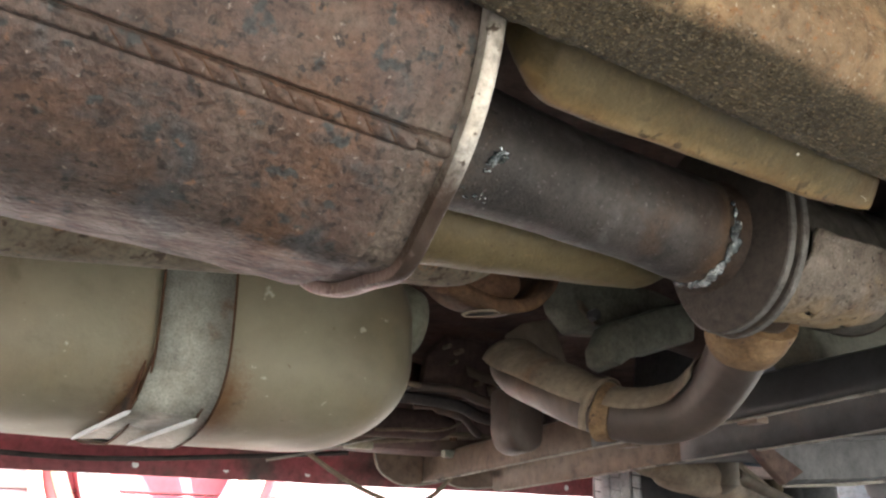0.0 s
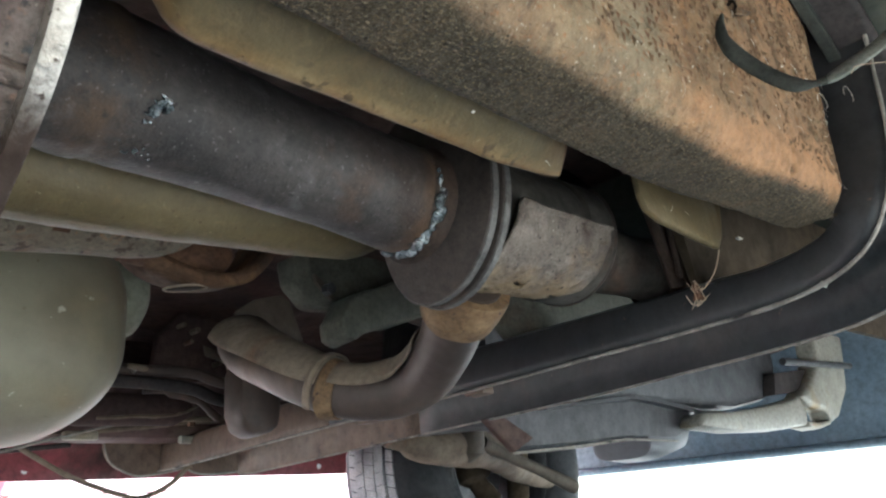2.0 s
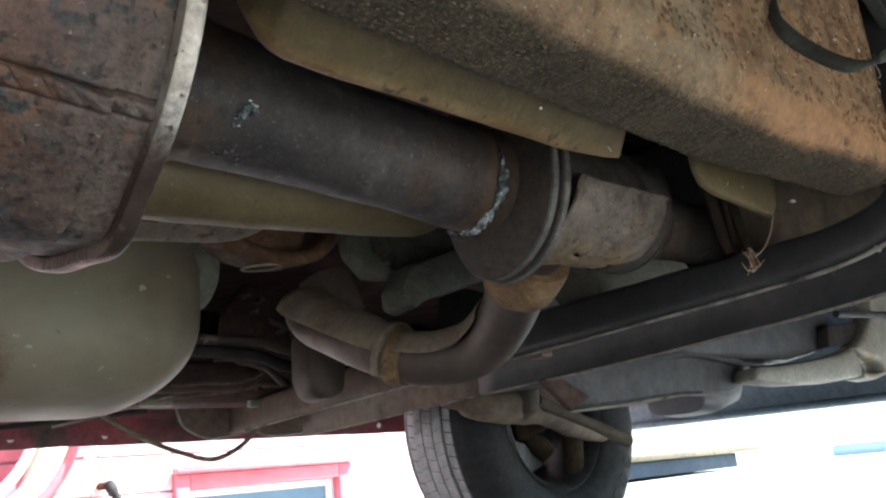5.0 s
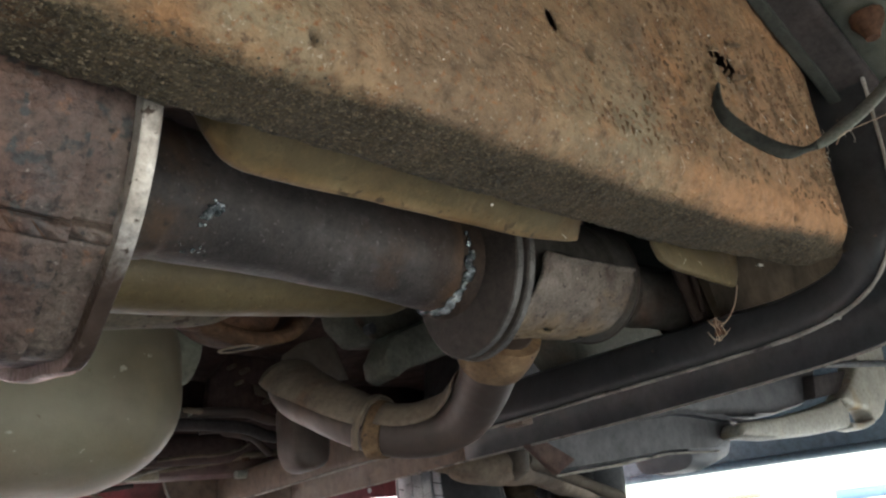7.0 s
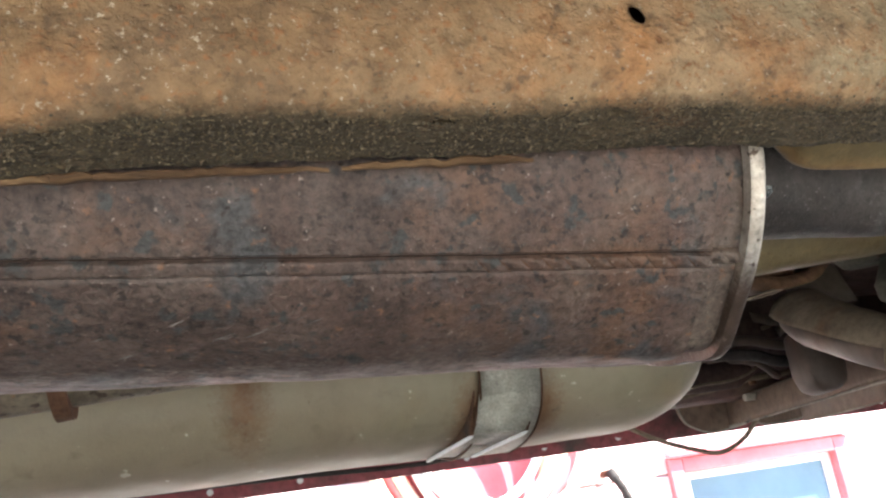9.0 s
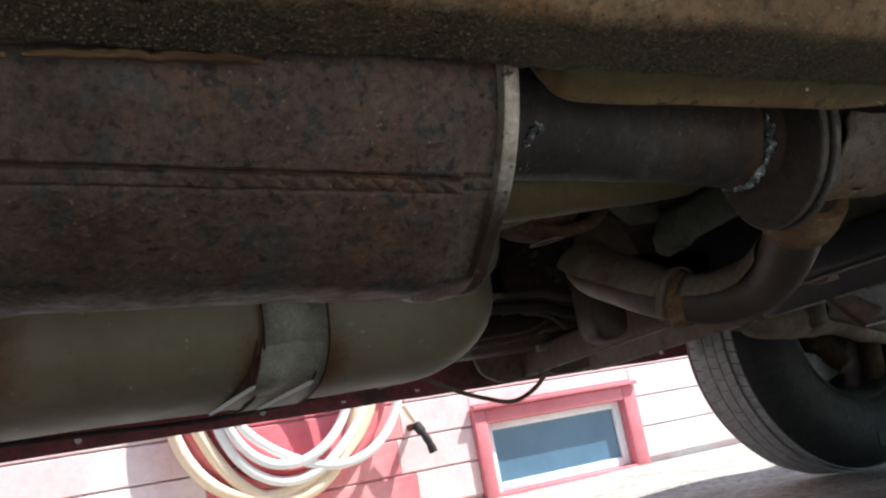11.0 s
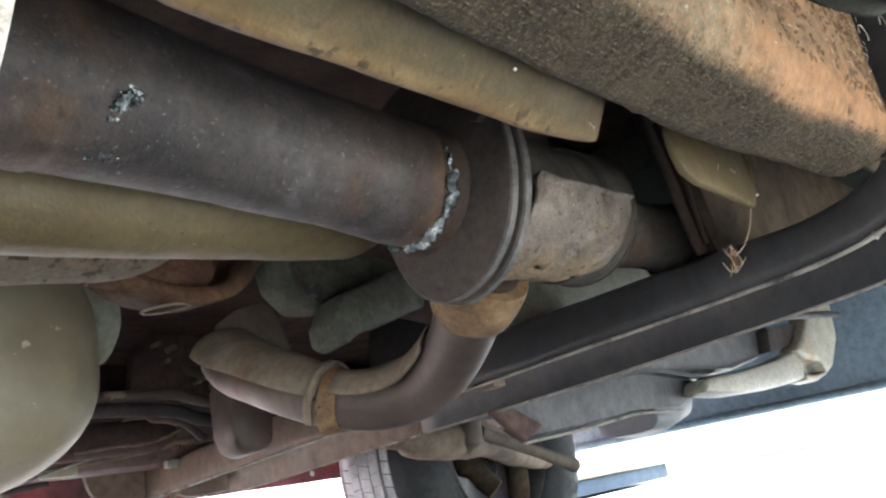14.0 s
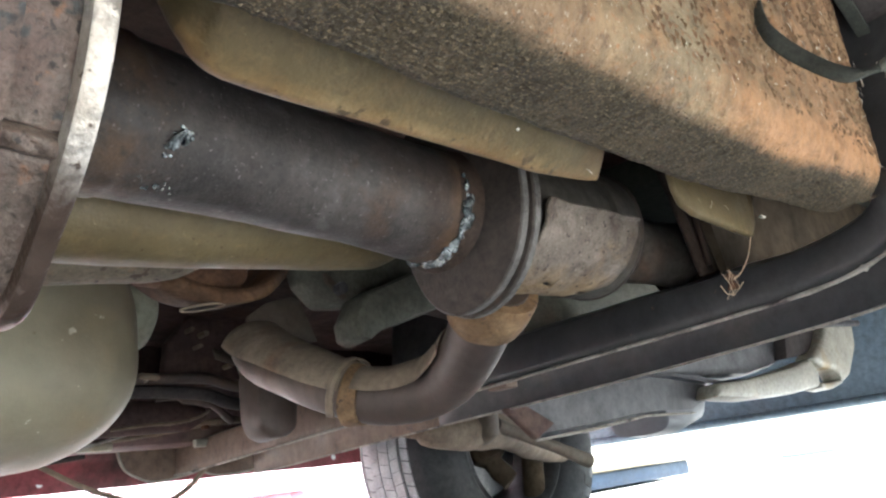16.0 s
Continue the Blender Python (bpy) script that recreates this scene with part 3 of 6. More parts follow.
def make_far_sill():
    s = thing("rocker_panel", (0.4, 1.58, 0.34), "maroon painted rocker panel with a pinched flange below", "rocker panel")
    prof = [(1.50, 0.58), (1.50, 0.43), (1.535, 0.385), (1.545, 0.375), (1.548, 0.335), (1.556, 0.335), (1.56, 0.375), (1.62, 0.40), (1.70, 0.46), (1.72, 0.58)]
    part("panel", crumple(skin([[Vector((x, y, z)) for y, z in prof] for x in [-1.6 + 0.05 * i for i in range(61)]], True), 0.003, 9), MAROON, s)
    # white discs painted for the daylight coming through the flange's holes
    for k in range(14):
        x = -0.6 + 0.16 * k
        bm = tube([(x, 1.5465, 0.352), (x, 1.5495, 0.352)], 0.006, 10)
        part("flange_hole_light", bm, PALE_PAINT, s)
    part("inner_skin", crumple(block((-1.4, 1.482, 0.43), (2.0, 1.497, 0.582), 0.003), 0.002, 12), UNDERCOAT, s, "dark undercoated inner skin")
    part("fender", block((1.4, 1.62, 0.44), (2.5, 1.74, 0.95), 0.03), MAROON, s)


make_far_sill()


RAIL_Y0, RAIL_Z0 = 0.165, 0.390
# holes and pits of the rail's side: along the rail, down from the start of the bend, two radii, depth (over 8 mm: rusted through)
PITS = [(0.094, -0.026, 0.0024, 0.0024, 0.005), (0.087, -0.013, 0.0032, 0.0042, 0.010), (0.348, -0.052, 0.0036, 0.0058, 0.010), (0.293, -0.051, 0.0030, 0.0048, 0.0075), (0.377, -0.042, 0.0030, 0.0036, 0.005), (0.416, -0.061, 0.0028, 0.0030, 0.004),
        (0.388, -0.077, 0.0026, 0.0034, 0.004), (0.421, -0.021, 0.0024, 0.0026, 0.003), (0.462, -0.081, 0.0036, 0.0070, 0.004), (0.576, -0.094, 0.0046, 0.0068, 0.0075), (0.562, -0.065, 0.0046, 0.0080, 0.0075),
        (0.632, -0.082, 0.0050, 0.0090, 0.0078), (0.600, -0.068, 0.0036, 0.0080, 0.003), (0.641, -0.031, 0.0042, 0.0080, 0.0065), (0.626, -0.101, 0.0040, 0.0080, 0.006), (0.660, -0.070, 0.0044, 0.0100, 0.006),
        (0.680, -0.100, 0.0046, 0.0120, 0.0075), (0.535, -0.087, 0.017, 0.0090, 0.010), (0.201, 0.009, 0.0026, 0.0024, 0.003), (0.077, 0.0286, 0.0042, 0.0022, 0.004), (0.009, 0.032, 0.0042, 0.0026, 0.004),
        (0.594, 0.012, 0.0028, 0.0026, 0.003), (0.655, -0.005, 0.0035, 0.0040, 0.003)]
BEND = 0.022


def make_frame_rail():
    r = thing("frame_rail", (0.0, 0.2, 0.39), "rusty box-section chassis frame rail with pitted side", "frame rail")
    top = RAIL_Z0 + BEND
    prof = [(RAIL_Y0, z, top - z) for z in [0.60 - 0.0020 * i for i in range(94)]]
    prof += [(RAIL_Y0 + BEND * (1 - math.cos(a)), top - BEND * math.sin(a), BEND * a) for a in [math.pi / 2 * i / 22 for i in range(23)]]
    flat = 0.236 - RAIL_Y0 - BEND
    prof += [(RAIL_Y0 + BEND + flat * i / 13, RAIL_Z0 - 0.0005 * i / 13, BEND * math.pi / 2 + flat * i / 13) for i in range(1, 13)]
    prof += [(y, z, 0.09) for y, z in ((0.238, 0.3905), (0.243, 0.394), (0.245, 0.40), (0.245, 0.45), (0.245, 0.60))]
    xs = [-1.2 + 0.06 * i for i in range(14)] + [-0.38 + 0.0020 * i for i in range(538)]

    # gritty undercoat begins at the shaded corner; its dark colour also carries that shade
    def coat_shade_edge(x):
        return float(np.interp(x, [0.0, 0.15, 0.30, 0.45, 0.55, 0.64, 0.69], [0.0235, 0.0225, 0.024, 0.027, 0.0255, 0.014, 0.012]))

    def pit_at(x, w):
        for px_, ps_, ax_, as_, dep in PITS:
            if abs(x - px_) < 0.05:
                q = ((x - px_ - 0.35 * (w - ps_)) / ax_) ** 2 + ((w - ps_) / as_) ** 2
                if q < 5:
                    yield q, px_, ps_, ax_, as_, dep

    rings, where = [], []
    for x in xs:
        inner = float(np.interp(x, [0.15, 0.25, 0.30, 0.36, 0.44, 0.50, 0.59, 0.69], [0.218, 0.2215, 0.226, 0.2285, 0.2295, 0.2305, 0.222, 0.212]))
        e = max(0.0, (x - 0.665) / 0.0275)
        ring = []
        for y, z, w in prof:
            y = RAIL_Y0 + (y - RAIL_Y0) * (inner - RAIL_Y0) / 0.08 if y > RAIL_Y0 + BEND else y
            y += 0.012 * (1 - math.sqrt(max(0.0, 1 - min(1, e) ** 2))) * (1 if y < 0.18 else -0.5)
            z += 0.004 * e * e * max(0.0, min(1.0, (0.46 - z) / 0.05))
            p = Vector((x, y, z))
            if x > -0.4:
                d = 0.0010 * noise.noise(p * 60) + 0.0006 * noise.noise(p * 190) + 0.0014 * noise.noise(p * 14)
                if w > 0.02:
                    d += 0.0008 * noise.noise(p * 330)
                if x > 0.40 and w < 0.01:
                    # scabby pitting towards the end
                    d -= 0.0026 * max(0.0, noise.noise(Vector((x * 230 + z * 80, y, z * 85)))) * min(1.0, (x - 0.40) / 0.12)
                if w < 0.05:
                    for q, px_, ps_, ax_, as_, dep in pit_at(x, w):
                        d -= (dep if dep < 0.008 else 0.0025) * math.exp(-q * q)
                if w < 0.012:
                    p.y -= d
                elif w < 0.035:
                    a = w / BEND
                    p += Vector((0, -math.cos(a), -math.sin(a))) * d
                else:
                    p.z -= d
            ring.append(p)
            where.append(w)
        rings.append(ring)
    bm = skin(rings, False, False)
    run = bm.verts.layers.float.new("run")
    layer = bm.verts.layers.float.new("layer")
    bloom = bm.verts.layers.float.new("bloom")
    for v, w in zip(bm.verts, where):
        v[run] = w
        edge = coat_shade_edge(v.co.x) + 0.004 * noise.noise(v.co * 14) + 0.003 * noise.noise(v.co * 50)
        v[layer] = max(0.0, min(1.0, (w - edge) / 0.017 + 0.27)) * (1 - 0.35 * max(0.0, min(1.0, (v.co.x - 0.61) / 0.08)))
        v[bloom] = 0.5 * max(0.0, min(1.0, (v.co.x - 0.36) / 0.18)) * math.exp(-((edge - w - 0.014) / 0.016) ** 2) + 0.30 * max(0.0, min(1.0, (v.co.x - 0.42) / 0.16))
        # pits take the coat's dark colour too, painting the shade inside them
        for q, *pit in pit_at(v.co.x, w):
            v[layer] = max(v[layer], 0.62 * math.exp(-q * 0.8))
    gone = [f for f in bm.faces if f.calc_center_median().x > -0.2 and any(q < 0.8 and pit[4] >= 0.008 for q, *pit in pit_at(f.calc_center_median().x, sum(v[run] for v in f.verts) / 4))]
    bmesh.ops.delete(bm, geom=gone, context="FACES")
    for v in bm.verts:
        if v.is_boundary and -0.2 < v.co.x < 0.69 and v[run] > -0.17 and v[run] < 0.05:
            for q, px_, ps_, ax_, as_, dep in pit_at(v.co.x, v[run]):
                if dep >= 0.008 and q > 0.1:
                    # torn rim drawn onto the hole's outline
                    k = 0.95 / math.sqrt(q)
                    dw = v[run] - ps_
                    dx = v.co.x - px_ - 0.35 * dw
                    v.co.x = px_ + dx * k + 0.35 * dw * k
                    v.co.z = top - (ps_ + dw * k)
                    v.co.y = RAIL_Y0 + 0.0008
                    break
    rnd = random.Random(33)
    bm.normal_update()
    low_side = [(v.co.copy(), v.normal.copy(), v[run] - coat_shade_edge(v.co.x)) for v in bm.verts if -0.2 < v.co.x < 0.69 and 0.0 < v[run] < 0.08]
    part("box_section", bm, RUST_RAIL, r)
    bm = bmesh.new()
    for k in range(22000):
        p, nrm, past = rnd.choice(low_side)
        if rnd.random() > 0.25 + past / 0.012:
            continue
        e = 0.00034 + 0.0007 * rnd.random() ** 2.5
        p = p + Vector((rnd.uniform(-1, 1), rnd.uniform(-1, 1) * 0.4, 0)) * 0.001 - nrm * e * 0.1
        c = [Vector((rnd.uniform(0.7, 1.3), 0, 0)), Vector((-1, 0.2, 0)), Vector((0, 1, 0.1)), Vector((0.2, -1, 0)), Vector((0, 0.1, 1)), Vector((0.1, 0, -1))]
        v = [bm.verts.new(p + q * e) for q in c]
        for a, b, d in ((0, 2, 4), (2, 1, 4), (1, 3, 4), (3, 0, 4), (2, 0, 5), (1, 2, 5), (3, 1, 5), (0, 3, 5)):
            bm.faces.new((v[a], v[b], v[d]))
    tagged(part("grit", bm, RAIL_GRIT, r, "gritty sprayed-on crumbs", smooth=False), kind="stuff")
    for name, paint, count, lab in (("scale_scab", FLAKE, 700, "raised scabs of rust scale"), ("rust_pock", POCK, 800, "brown rust pocks")):
        bm = bmesh.new()
        for k in range(count):
            x, z = 0.685 - 0.32 * rnd.random() ** 1.7, rnd.uniform(0.412, 0.54)
            n, w, h = rnd.uniform(0.0010, 0.0036), rnd.uniform(0.0003, 0.0008), rnd.uniform(0.0002, 0.0006)
            at = Vector((x, RAIL_Y0 + 0.0004 + 0.012 * max(0.0, (x - 0.665) / 0.0275) ** 2 * 0.55, z))
            u = Vector((0.35 + 0.3 * rnd.uniform(-1, 1), 0, -1)).normalized()
            v = [bm.verts.new(at + q) for q in (u * n, Vector((w, 0, 0.2 * w)), u * -n, Vector((-w, 0, -0.2 * w)), Vector((0.2 * w, -h - 0.0012, 0)))]
            for a, b in ((0, 1), (1, 2), (2, 3), (3, 0)):
                bm.faces.new((v[a], v[b], v[4]))
        tagged(part(name, bm, paint, r, lab), kind="stuff")
    # dark sheet added behind the holes in place of the hollow rail's shade
    part("hollow_shade", block((-1.1, 0.20, 0.41), (0.66, 0.205, 0.59), 0), UNDERCOAT, r)
    for k, (x, z, w, h) in enumerate(((0.519, 0.503, 0.007, 0.002), (0.552, 0.517, 0.012, 0.002), (0.545, 0.490, 0.011, 0.0025), (0.512, 0.484, 0.004, 0.007))):
        bm = bmesh.new()
        bm.faces.new([bm.verts.new((x + dx * w, RAIL_Y0 - 0.002 - 0.003 * rnd.random(), z + dz * h + 0.3 * dx * w)) for dx, dz in ((-1, -0.6), (-0.2, -1), (0.7, -0.5), (1, 0.4), (0.2, 0.8), (-0.8, 0.9))])
        part("torn_edge", bm, FLAKE, r, "torn rusty edge", smooth=False, solid=0.0012)
    # flaking rust along the lower inner edge
    rnd = random.Random(21)
    for lo, hi, seed in ((-0.62, -0.21, 1.0), (-0.20, -0.03, 5.0), (-0.025, 0.055, 9.0)):
        rows_ = []
        n = int((hi - lo) / 0.002)
        for k in range(n + 1):
            x = lo + (hi - lo) * k / n
            w = 0.0070 * min(1.0, 6 * k / n, 6 * (n - k) / n) * (0.6 + 0.5 * noise.noise(Vector((x * 60, seed, 0))) + 0.4 * noise.noise(Vector((x * 220, seed, 3))))
            z = 0.3892 + 0.0012 * noise.noise(Vector((x * 90, seed, 7)))
            rows_.append([Vector((x, 0.2165 - max(0.0005, w), z)), Vector((x, 0.2165 - max(0.0005, w) * 0.4, z - 0.0012)), Vector((x, 0.2185, z - 0.0004))])
        part("rust_flake", skin(rows_, False, False), EDGE_FLAKE, r, "flaking orange-brown rust scale", smooth=False, solid=0.0008)


make_frame_rail()


def make_crossmember():
    c = thing("crossmember", (0.82, 0.8, 0.35), "black painted channel crossmember with dusty lower edges", "crossmember")
    line = glide([(0.715, 0.133, 0.56), (0.712, 0.133, 0.50), (0.705, 0.134, 0.44), (0.695, 0.142, 0.395), (0.700, 0.168, 0.362), (0.722, 0.225, 0.347), (0.745, 0.33, 0.344),
                  (0.765, 0.45, 0.344), (0.795, 0.62, 0.344), (0.832, 0.95, 0.343), (0.866, 1.25, 0.339), (0.876, 1.38, 0.337), (0.880, 1.452, 0.338)], 8)
    n = len(line)
    near, web, far, lip_a, lip_b = [], [], [], [], []
    for i, p in enumerate(line):
        t = (line[min(i + 1, n - 1)] - line[max(i - 1, 0)]).normalized()
        side = (Vector((1, 0, 0)) - t * t.x).normalized()
        up = side.cross(t)
        s = i / (n - 1)
        w = 0.085 + 0.075 * min(1, max(0, (s - 0.35) / 0.4))
        at = lambda a, b: p + side * a + up * b
        h = 0.038 + 0.016 * min(1, max(0, (s - 0.45) / 0.3)) + 0.016 * max(0.0, 1 - s / 0.3)
        near.append([at(0.0, 0.002), at(0.0, 0.012), at(0.001, h - 0.014), at(0.005, h - 0.004), at(0.014, h)])
        web.append([at(0.014, h), at(w * 0.5, h + 0.002), at(w - 0.014, h)])
        far.append([at(w - 0.014, h), at(w - 0.004, h - 0.006), at(w, h - 0.016), at(w, -0.008)])
        lip_a.append(at(-0.004, 0.001))
        lip_b.append(at(w + 0.004, -0.009))
    for lo, hi, mat, lab in ((0, 72, BLACK_PAINT, "black painted channel"), (71, n, RUST_CHANNEL, "rust-browned end of the channel")):
        bm = skin(near[lo:hi], False, False)
        skin(web[lo:hi], False, False, bm)
        skin(far[lo:hi], False, False, bm)
        bmesh.ops.remove_doubles(bm, verts=bm.verts, dist=0.0002)
        part("channel", crumple(bm, 0.0012, 25), mat, c, lab, solid=0.004)
    for y, low, high in ((1.455, [(0.771, 0.405), (0.779, 0.369), (0.790, 0.352), (0.806, 0.342), (0.825, 0.334), (0.848, 0.331), (0.900, 0.338), (0.944, 0.347)], (0.944, 0.772)),
                         (1.468, [(0.934, 0.375), (0.938, 0.356), (0.945, 0.343), (0.965, 0.335), (0.992, 0.333), (1.045, 0.336), (1.081, 0.341)], (1.081, 0.932))):
        rim_ = glide([(x, y, z) for x, z in low], 5)
        part("end_flange", crumple(plate(rim_ + [Vector((high[0], y, 0.44)), Vector((high[1], y, 0.44))], (0, 1, 0), 0.008), 0.001, 25), RUST_CHANNEL, c, "rust-browned rounded end flange")
        part("edge", tube([p + Vector((0, -0.001, 0)) for p in rim_], 0.0020, 8), EDGE_DUST, c, "dusty rolled edge")
    part("edge", crumple(tube(lip_a, 0.0016, 8), 0.0007, 90), EDGE_DUST, c, "dusty rolled edge")
    bm = bmesh.new()
    for k in range(4):
        blob(bm, lip_a[37] + Vector((0.002 * k, 0.003 * (k % 2), -0.001 + 0.002 * (k % 3))), (0.0017, 0.0013, 0.0015), k * 1.7)
    part("clod", bm, PALE_CAST, c, "pale clod stuck to the edge", smooth=False)
    part("edge", crumple(tube(lip_b, 0.0014, 8), 0.0006, 90), EDGE_DUST, c, "dusty rolled edge")
    for x, y, z in ((0.694, 0.120, 0.473), (0.660, 0.120, 0.425)):
        part("side_bolt", crumple(tube([(x + 0.012, y, z), (x, y, z), (x - 0.006, y, z - 0.001)], [0.006, 0.006, 0.003], 8), 0.001, 90), STRAP_RUST, c, "rusty bolt end")
    for i, (dx, dz) in ((64, (0.006, 0.0)), (70, (0.03, 0.004))):
        p = line[i] + Vector((dx, 0, dz))
        part("bolt_tab", block(p + Vector((-0.008, -0.014, -0.004)), p + Vector((0.012, 0.014, 0.004)), 0.002), RUST_CHANNEL, c, "rusty bolt tab")


make_crossmember()


# ---- exhaust ----
MUF_Y, MUF_Z, MUF_A, MUF_B, MUF_N, MUF_TILT = 0.320, 0.420, 0.099, 0.105, 2.0, -0.06


def make_muffler():
    m = thing("muffler", (0.0, MUF_Y, MUF_Z - MUF_B), "rusty oval muffler with a bright worn end lip", "muffler")

    def ring(x, grow, n=144):
        return [Vector((x, y if y < MUF_Y else MUF_Y + (y - MUF_Y) * 1.29, z + MUF_TILT * (x - 0.17))) for y, z in oval(MUF_Y, MUF_Z, MUF_A + grow, MUF_B + grow, MUF_N, n)]

    def fuller(y, z):
        a = math.degrees(math.atan2((z - MUF_Z) / MUF_B, (y - MUF_Y) / MUF_A)) % 360
        return 0.0065 * math.exp(-((a - 255) / 11) ** 2)

    # near side: a lock seam pressed between two grooves, with slanting ridges towards the lip
    angles = [radians(a) for a in list(np.arange(228.5, 578.0, 2.6)) + list(np.arange(218.2, 228.4, 0.2))]
    xs = [-0.52 + 0.010 * i for i in range(40)] + [-0.12 + 0.0013 * i for i in range(219)]
    rings = []
    for x in xs:
        g = -0.0045 if x > 0.147 else 0.0
        row = []
        for a in angles:
            d = math.degrees(a)
            q = g
            if d < 228.4:
                u = (d - 221.9) / 4.5
                groove = 0.9 * math.exp(-((d - 221.9) / 0.4) ** 2) + 0.45 * math.exp(-((d - 226.5) / 0.6) ** 2)
                q += (0.0018 * max(0.0, 1 - (2 * u - 1) ** 4) if 0 < u < 1 else 0) - 0.0016 * groove
                if 0.05 < u < 0.95:
                    t = ((x - 0.032 - 0.008 * u) / 0.0100) % 1.0
                    q += 0.0023 * (math.sin(math.pi * t) ** 0.6 * (0.55 + 0.45 * t) - 0.5) * min(1.0, max(0.0, (x - 0.015) / 0.03)) * math.sin(math.pi * u) ** 0.6
            y, z = MUF_Y + (MUF_A + q) * math.cos(a), MUF_Z + (MUF_B + q) * math.sin(a)
            p = Vector((x, y if y < MUF_Y else MUF_Y + (y - MUF_Y) * 1.29, z + MUF_TILT * (x - 0.17)))
            w = 0.0011 * noise.noise(p * 16) + 0.0006 * noise.noise(p * 60) + fuller(y, z) * max(0.0, min(1.0, (x - 0.04) / 0.10))
            row.append(p + Vector((0, math.cos(a), math.sin(a))) * w)
        rings.append(row)
    part("shell", skin(rings, True, True), RUST_MUFFLER, m)
    # dark strip that paints the shade of the seam's groove
    for deg, wide in ((221.9, 0.17),):
        rows_ = []
        for x in [q for q in xs if q < 0.143]:
            row = []
            for da in (-wide, wide):
                a = radians(deg + da)
                q = -0.0007
                p = Vector((x, MUF_Y + (MUF_A + q) * math.cos(a), MUF_Z + (MUF_B + q) * math.sin(a) + MUF_TILT * (x - 0.17)))
                row.append(p + Vector((0, math.cos(a), math.sin(a))) * (0.0011 * noise.noise(p * 16) + 0.0006 * noise.noise(p * 60)))
            rows_.append(row)
        part("lock_seam", skin(rows_, False, False), DIRT_AND_SHADE, m, "dark strip painting the shade in the lock seam's groove")
    # thin brown lines paint shade into the slanting creases
    for k in range(13):
        pts = []
        for j in range(7):
            u = 0.08 + 0.84 * j / 6
            a, x = radians(221.9 + 4.5 * u), 0.032 + 0.0100 * k + 0.008 * u
            p = Vector((x, MUF_Y + MUF_A * math.cos(a), MUF_Z + MUF_B * math.sin(a) + MUF_TILT * (x - 0.17)))
            pts.append(p + Vector((0, math.cos(a), math.sin(a))) * (0.0014 + 0.0011 * noise.noise(p * 16) + 0.0006 * noise.noise(p * 60)))
        if pts[-1].x < 0.145:
            part("crease", tube(pts, [0.0001, 0.00018, 0.00026, 0.0003, 0.00026, 0.00018, 0.0001], 6), STRAP_RUST, m, "thin brown line painting the shade in a slanting crease")
    rnd = random.Random(9)
    for k in range(12):
        x, deg, ln = rnd.uniform(-0.22, -0.02), rnd.uniform(240, 254), rnd.uniform(0.004, 0.012)
        pts = []
        for q in range(5):
            u = q / 4
            a = radians(deg - 3.5 * u * ln / 0.012)
            xx = x + ln * u
            p = Vector((xx, MUF_Y + MUF_A * math.cos(a), MUF_Z + MUF_B * math.sin(a) + MUF_TILT * (xx - 0.17)))
            pts.append(p + Vector((0, math.cos(a), math.sin(a))) * (0.0011 * noise.noise(p * 16) + 0.0006 * noise.noise(p * 60)))
        part("scratch", tube(pts, [0.0001, 0.0002, 0.0003, 0.0002, 0.0001], 5), STEEL_EDGE, m, "bare metal scratch")
    lip = []
    for x, g in ((0.1630, -0.004), (0.1636, 0.0012), (0.1646, 0.0022), (0.1692, 0.0020), (0.1706, 0.0008), (0.1706, -0.005), (0.167, -0.006)):
        lip.append([p + Vector((0, p.y - MUF_Y, p.z - MUF_Z)).normalized() * fuller(p.y, p.z) for p in ring(x, g * (1 if g < 0 else 0.8))])
    bm = skin(lip, True, False)
    worn = bm.verts.layers.float.new("layer")
    for v in bm.verts:
        v[worn] = max(0.0, min(1.0, (0.362 - v.co.z) / 0.034)) - 0.28
    part("end_lip", crumple(bm, 0.0006, 14), BRIGHT_LIP, m, "worn bright rolled lip")
    cap = [ring(0.164, -0.005)]
    for k in range(1, 9):
        u = k / 8
        cap.append([Vector((0.164 + 0.020 * u * u, v.y + (0.3985 - v.y) * u * 0.62, v.z + (0.45 - v.z) * u * 0.62)) for v in ring(0.164, -0.005)])
    part("end_plate", skin(cap, True, True), RUST_MUFFLER, m, "rusty end plate")


make_muffler()


def axis(x):
    return Vector((x, 0.405 + 0.03 * (x - 0.38), 0.440 - 0.05 * (x - 0.38)))


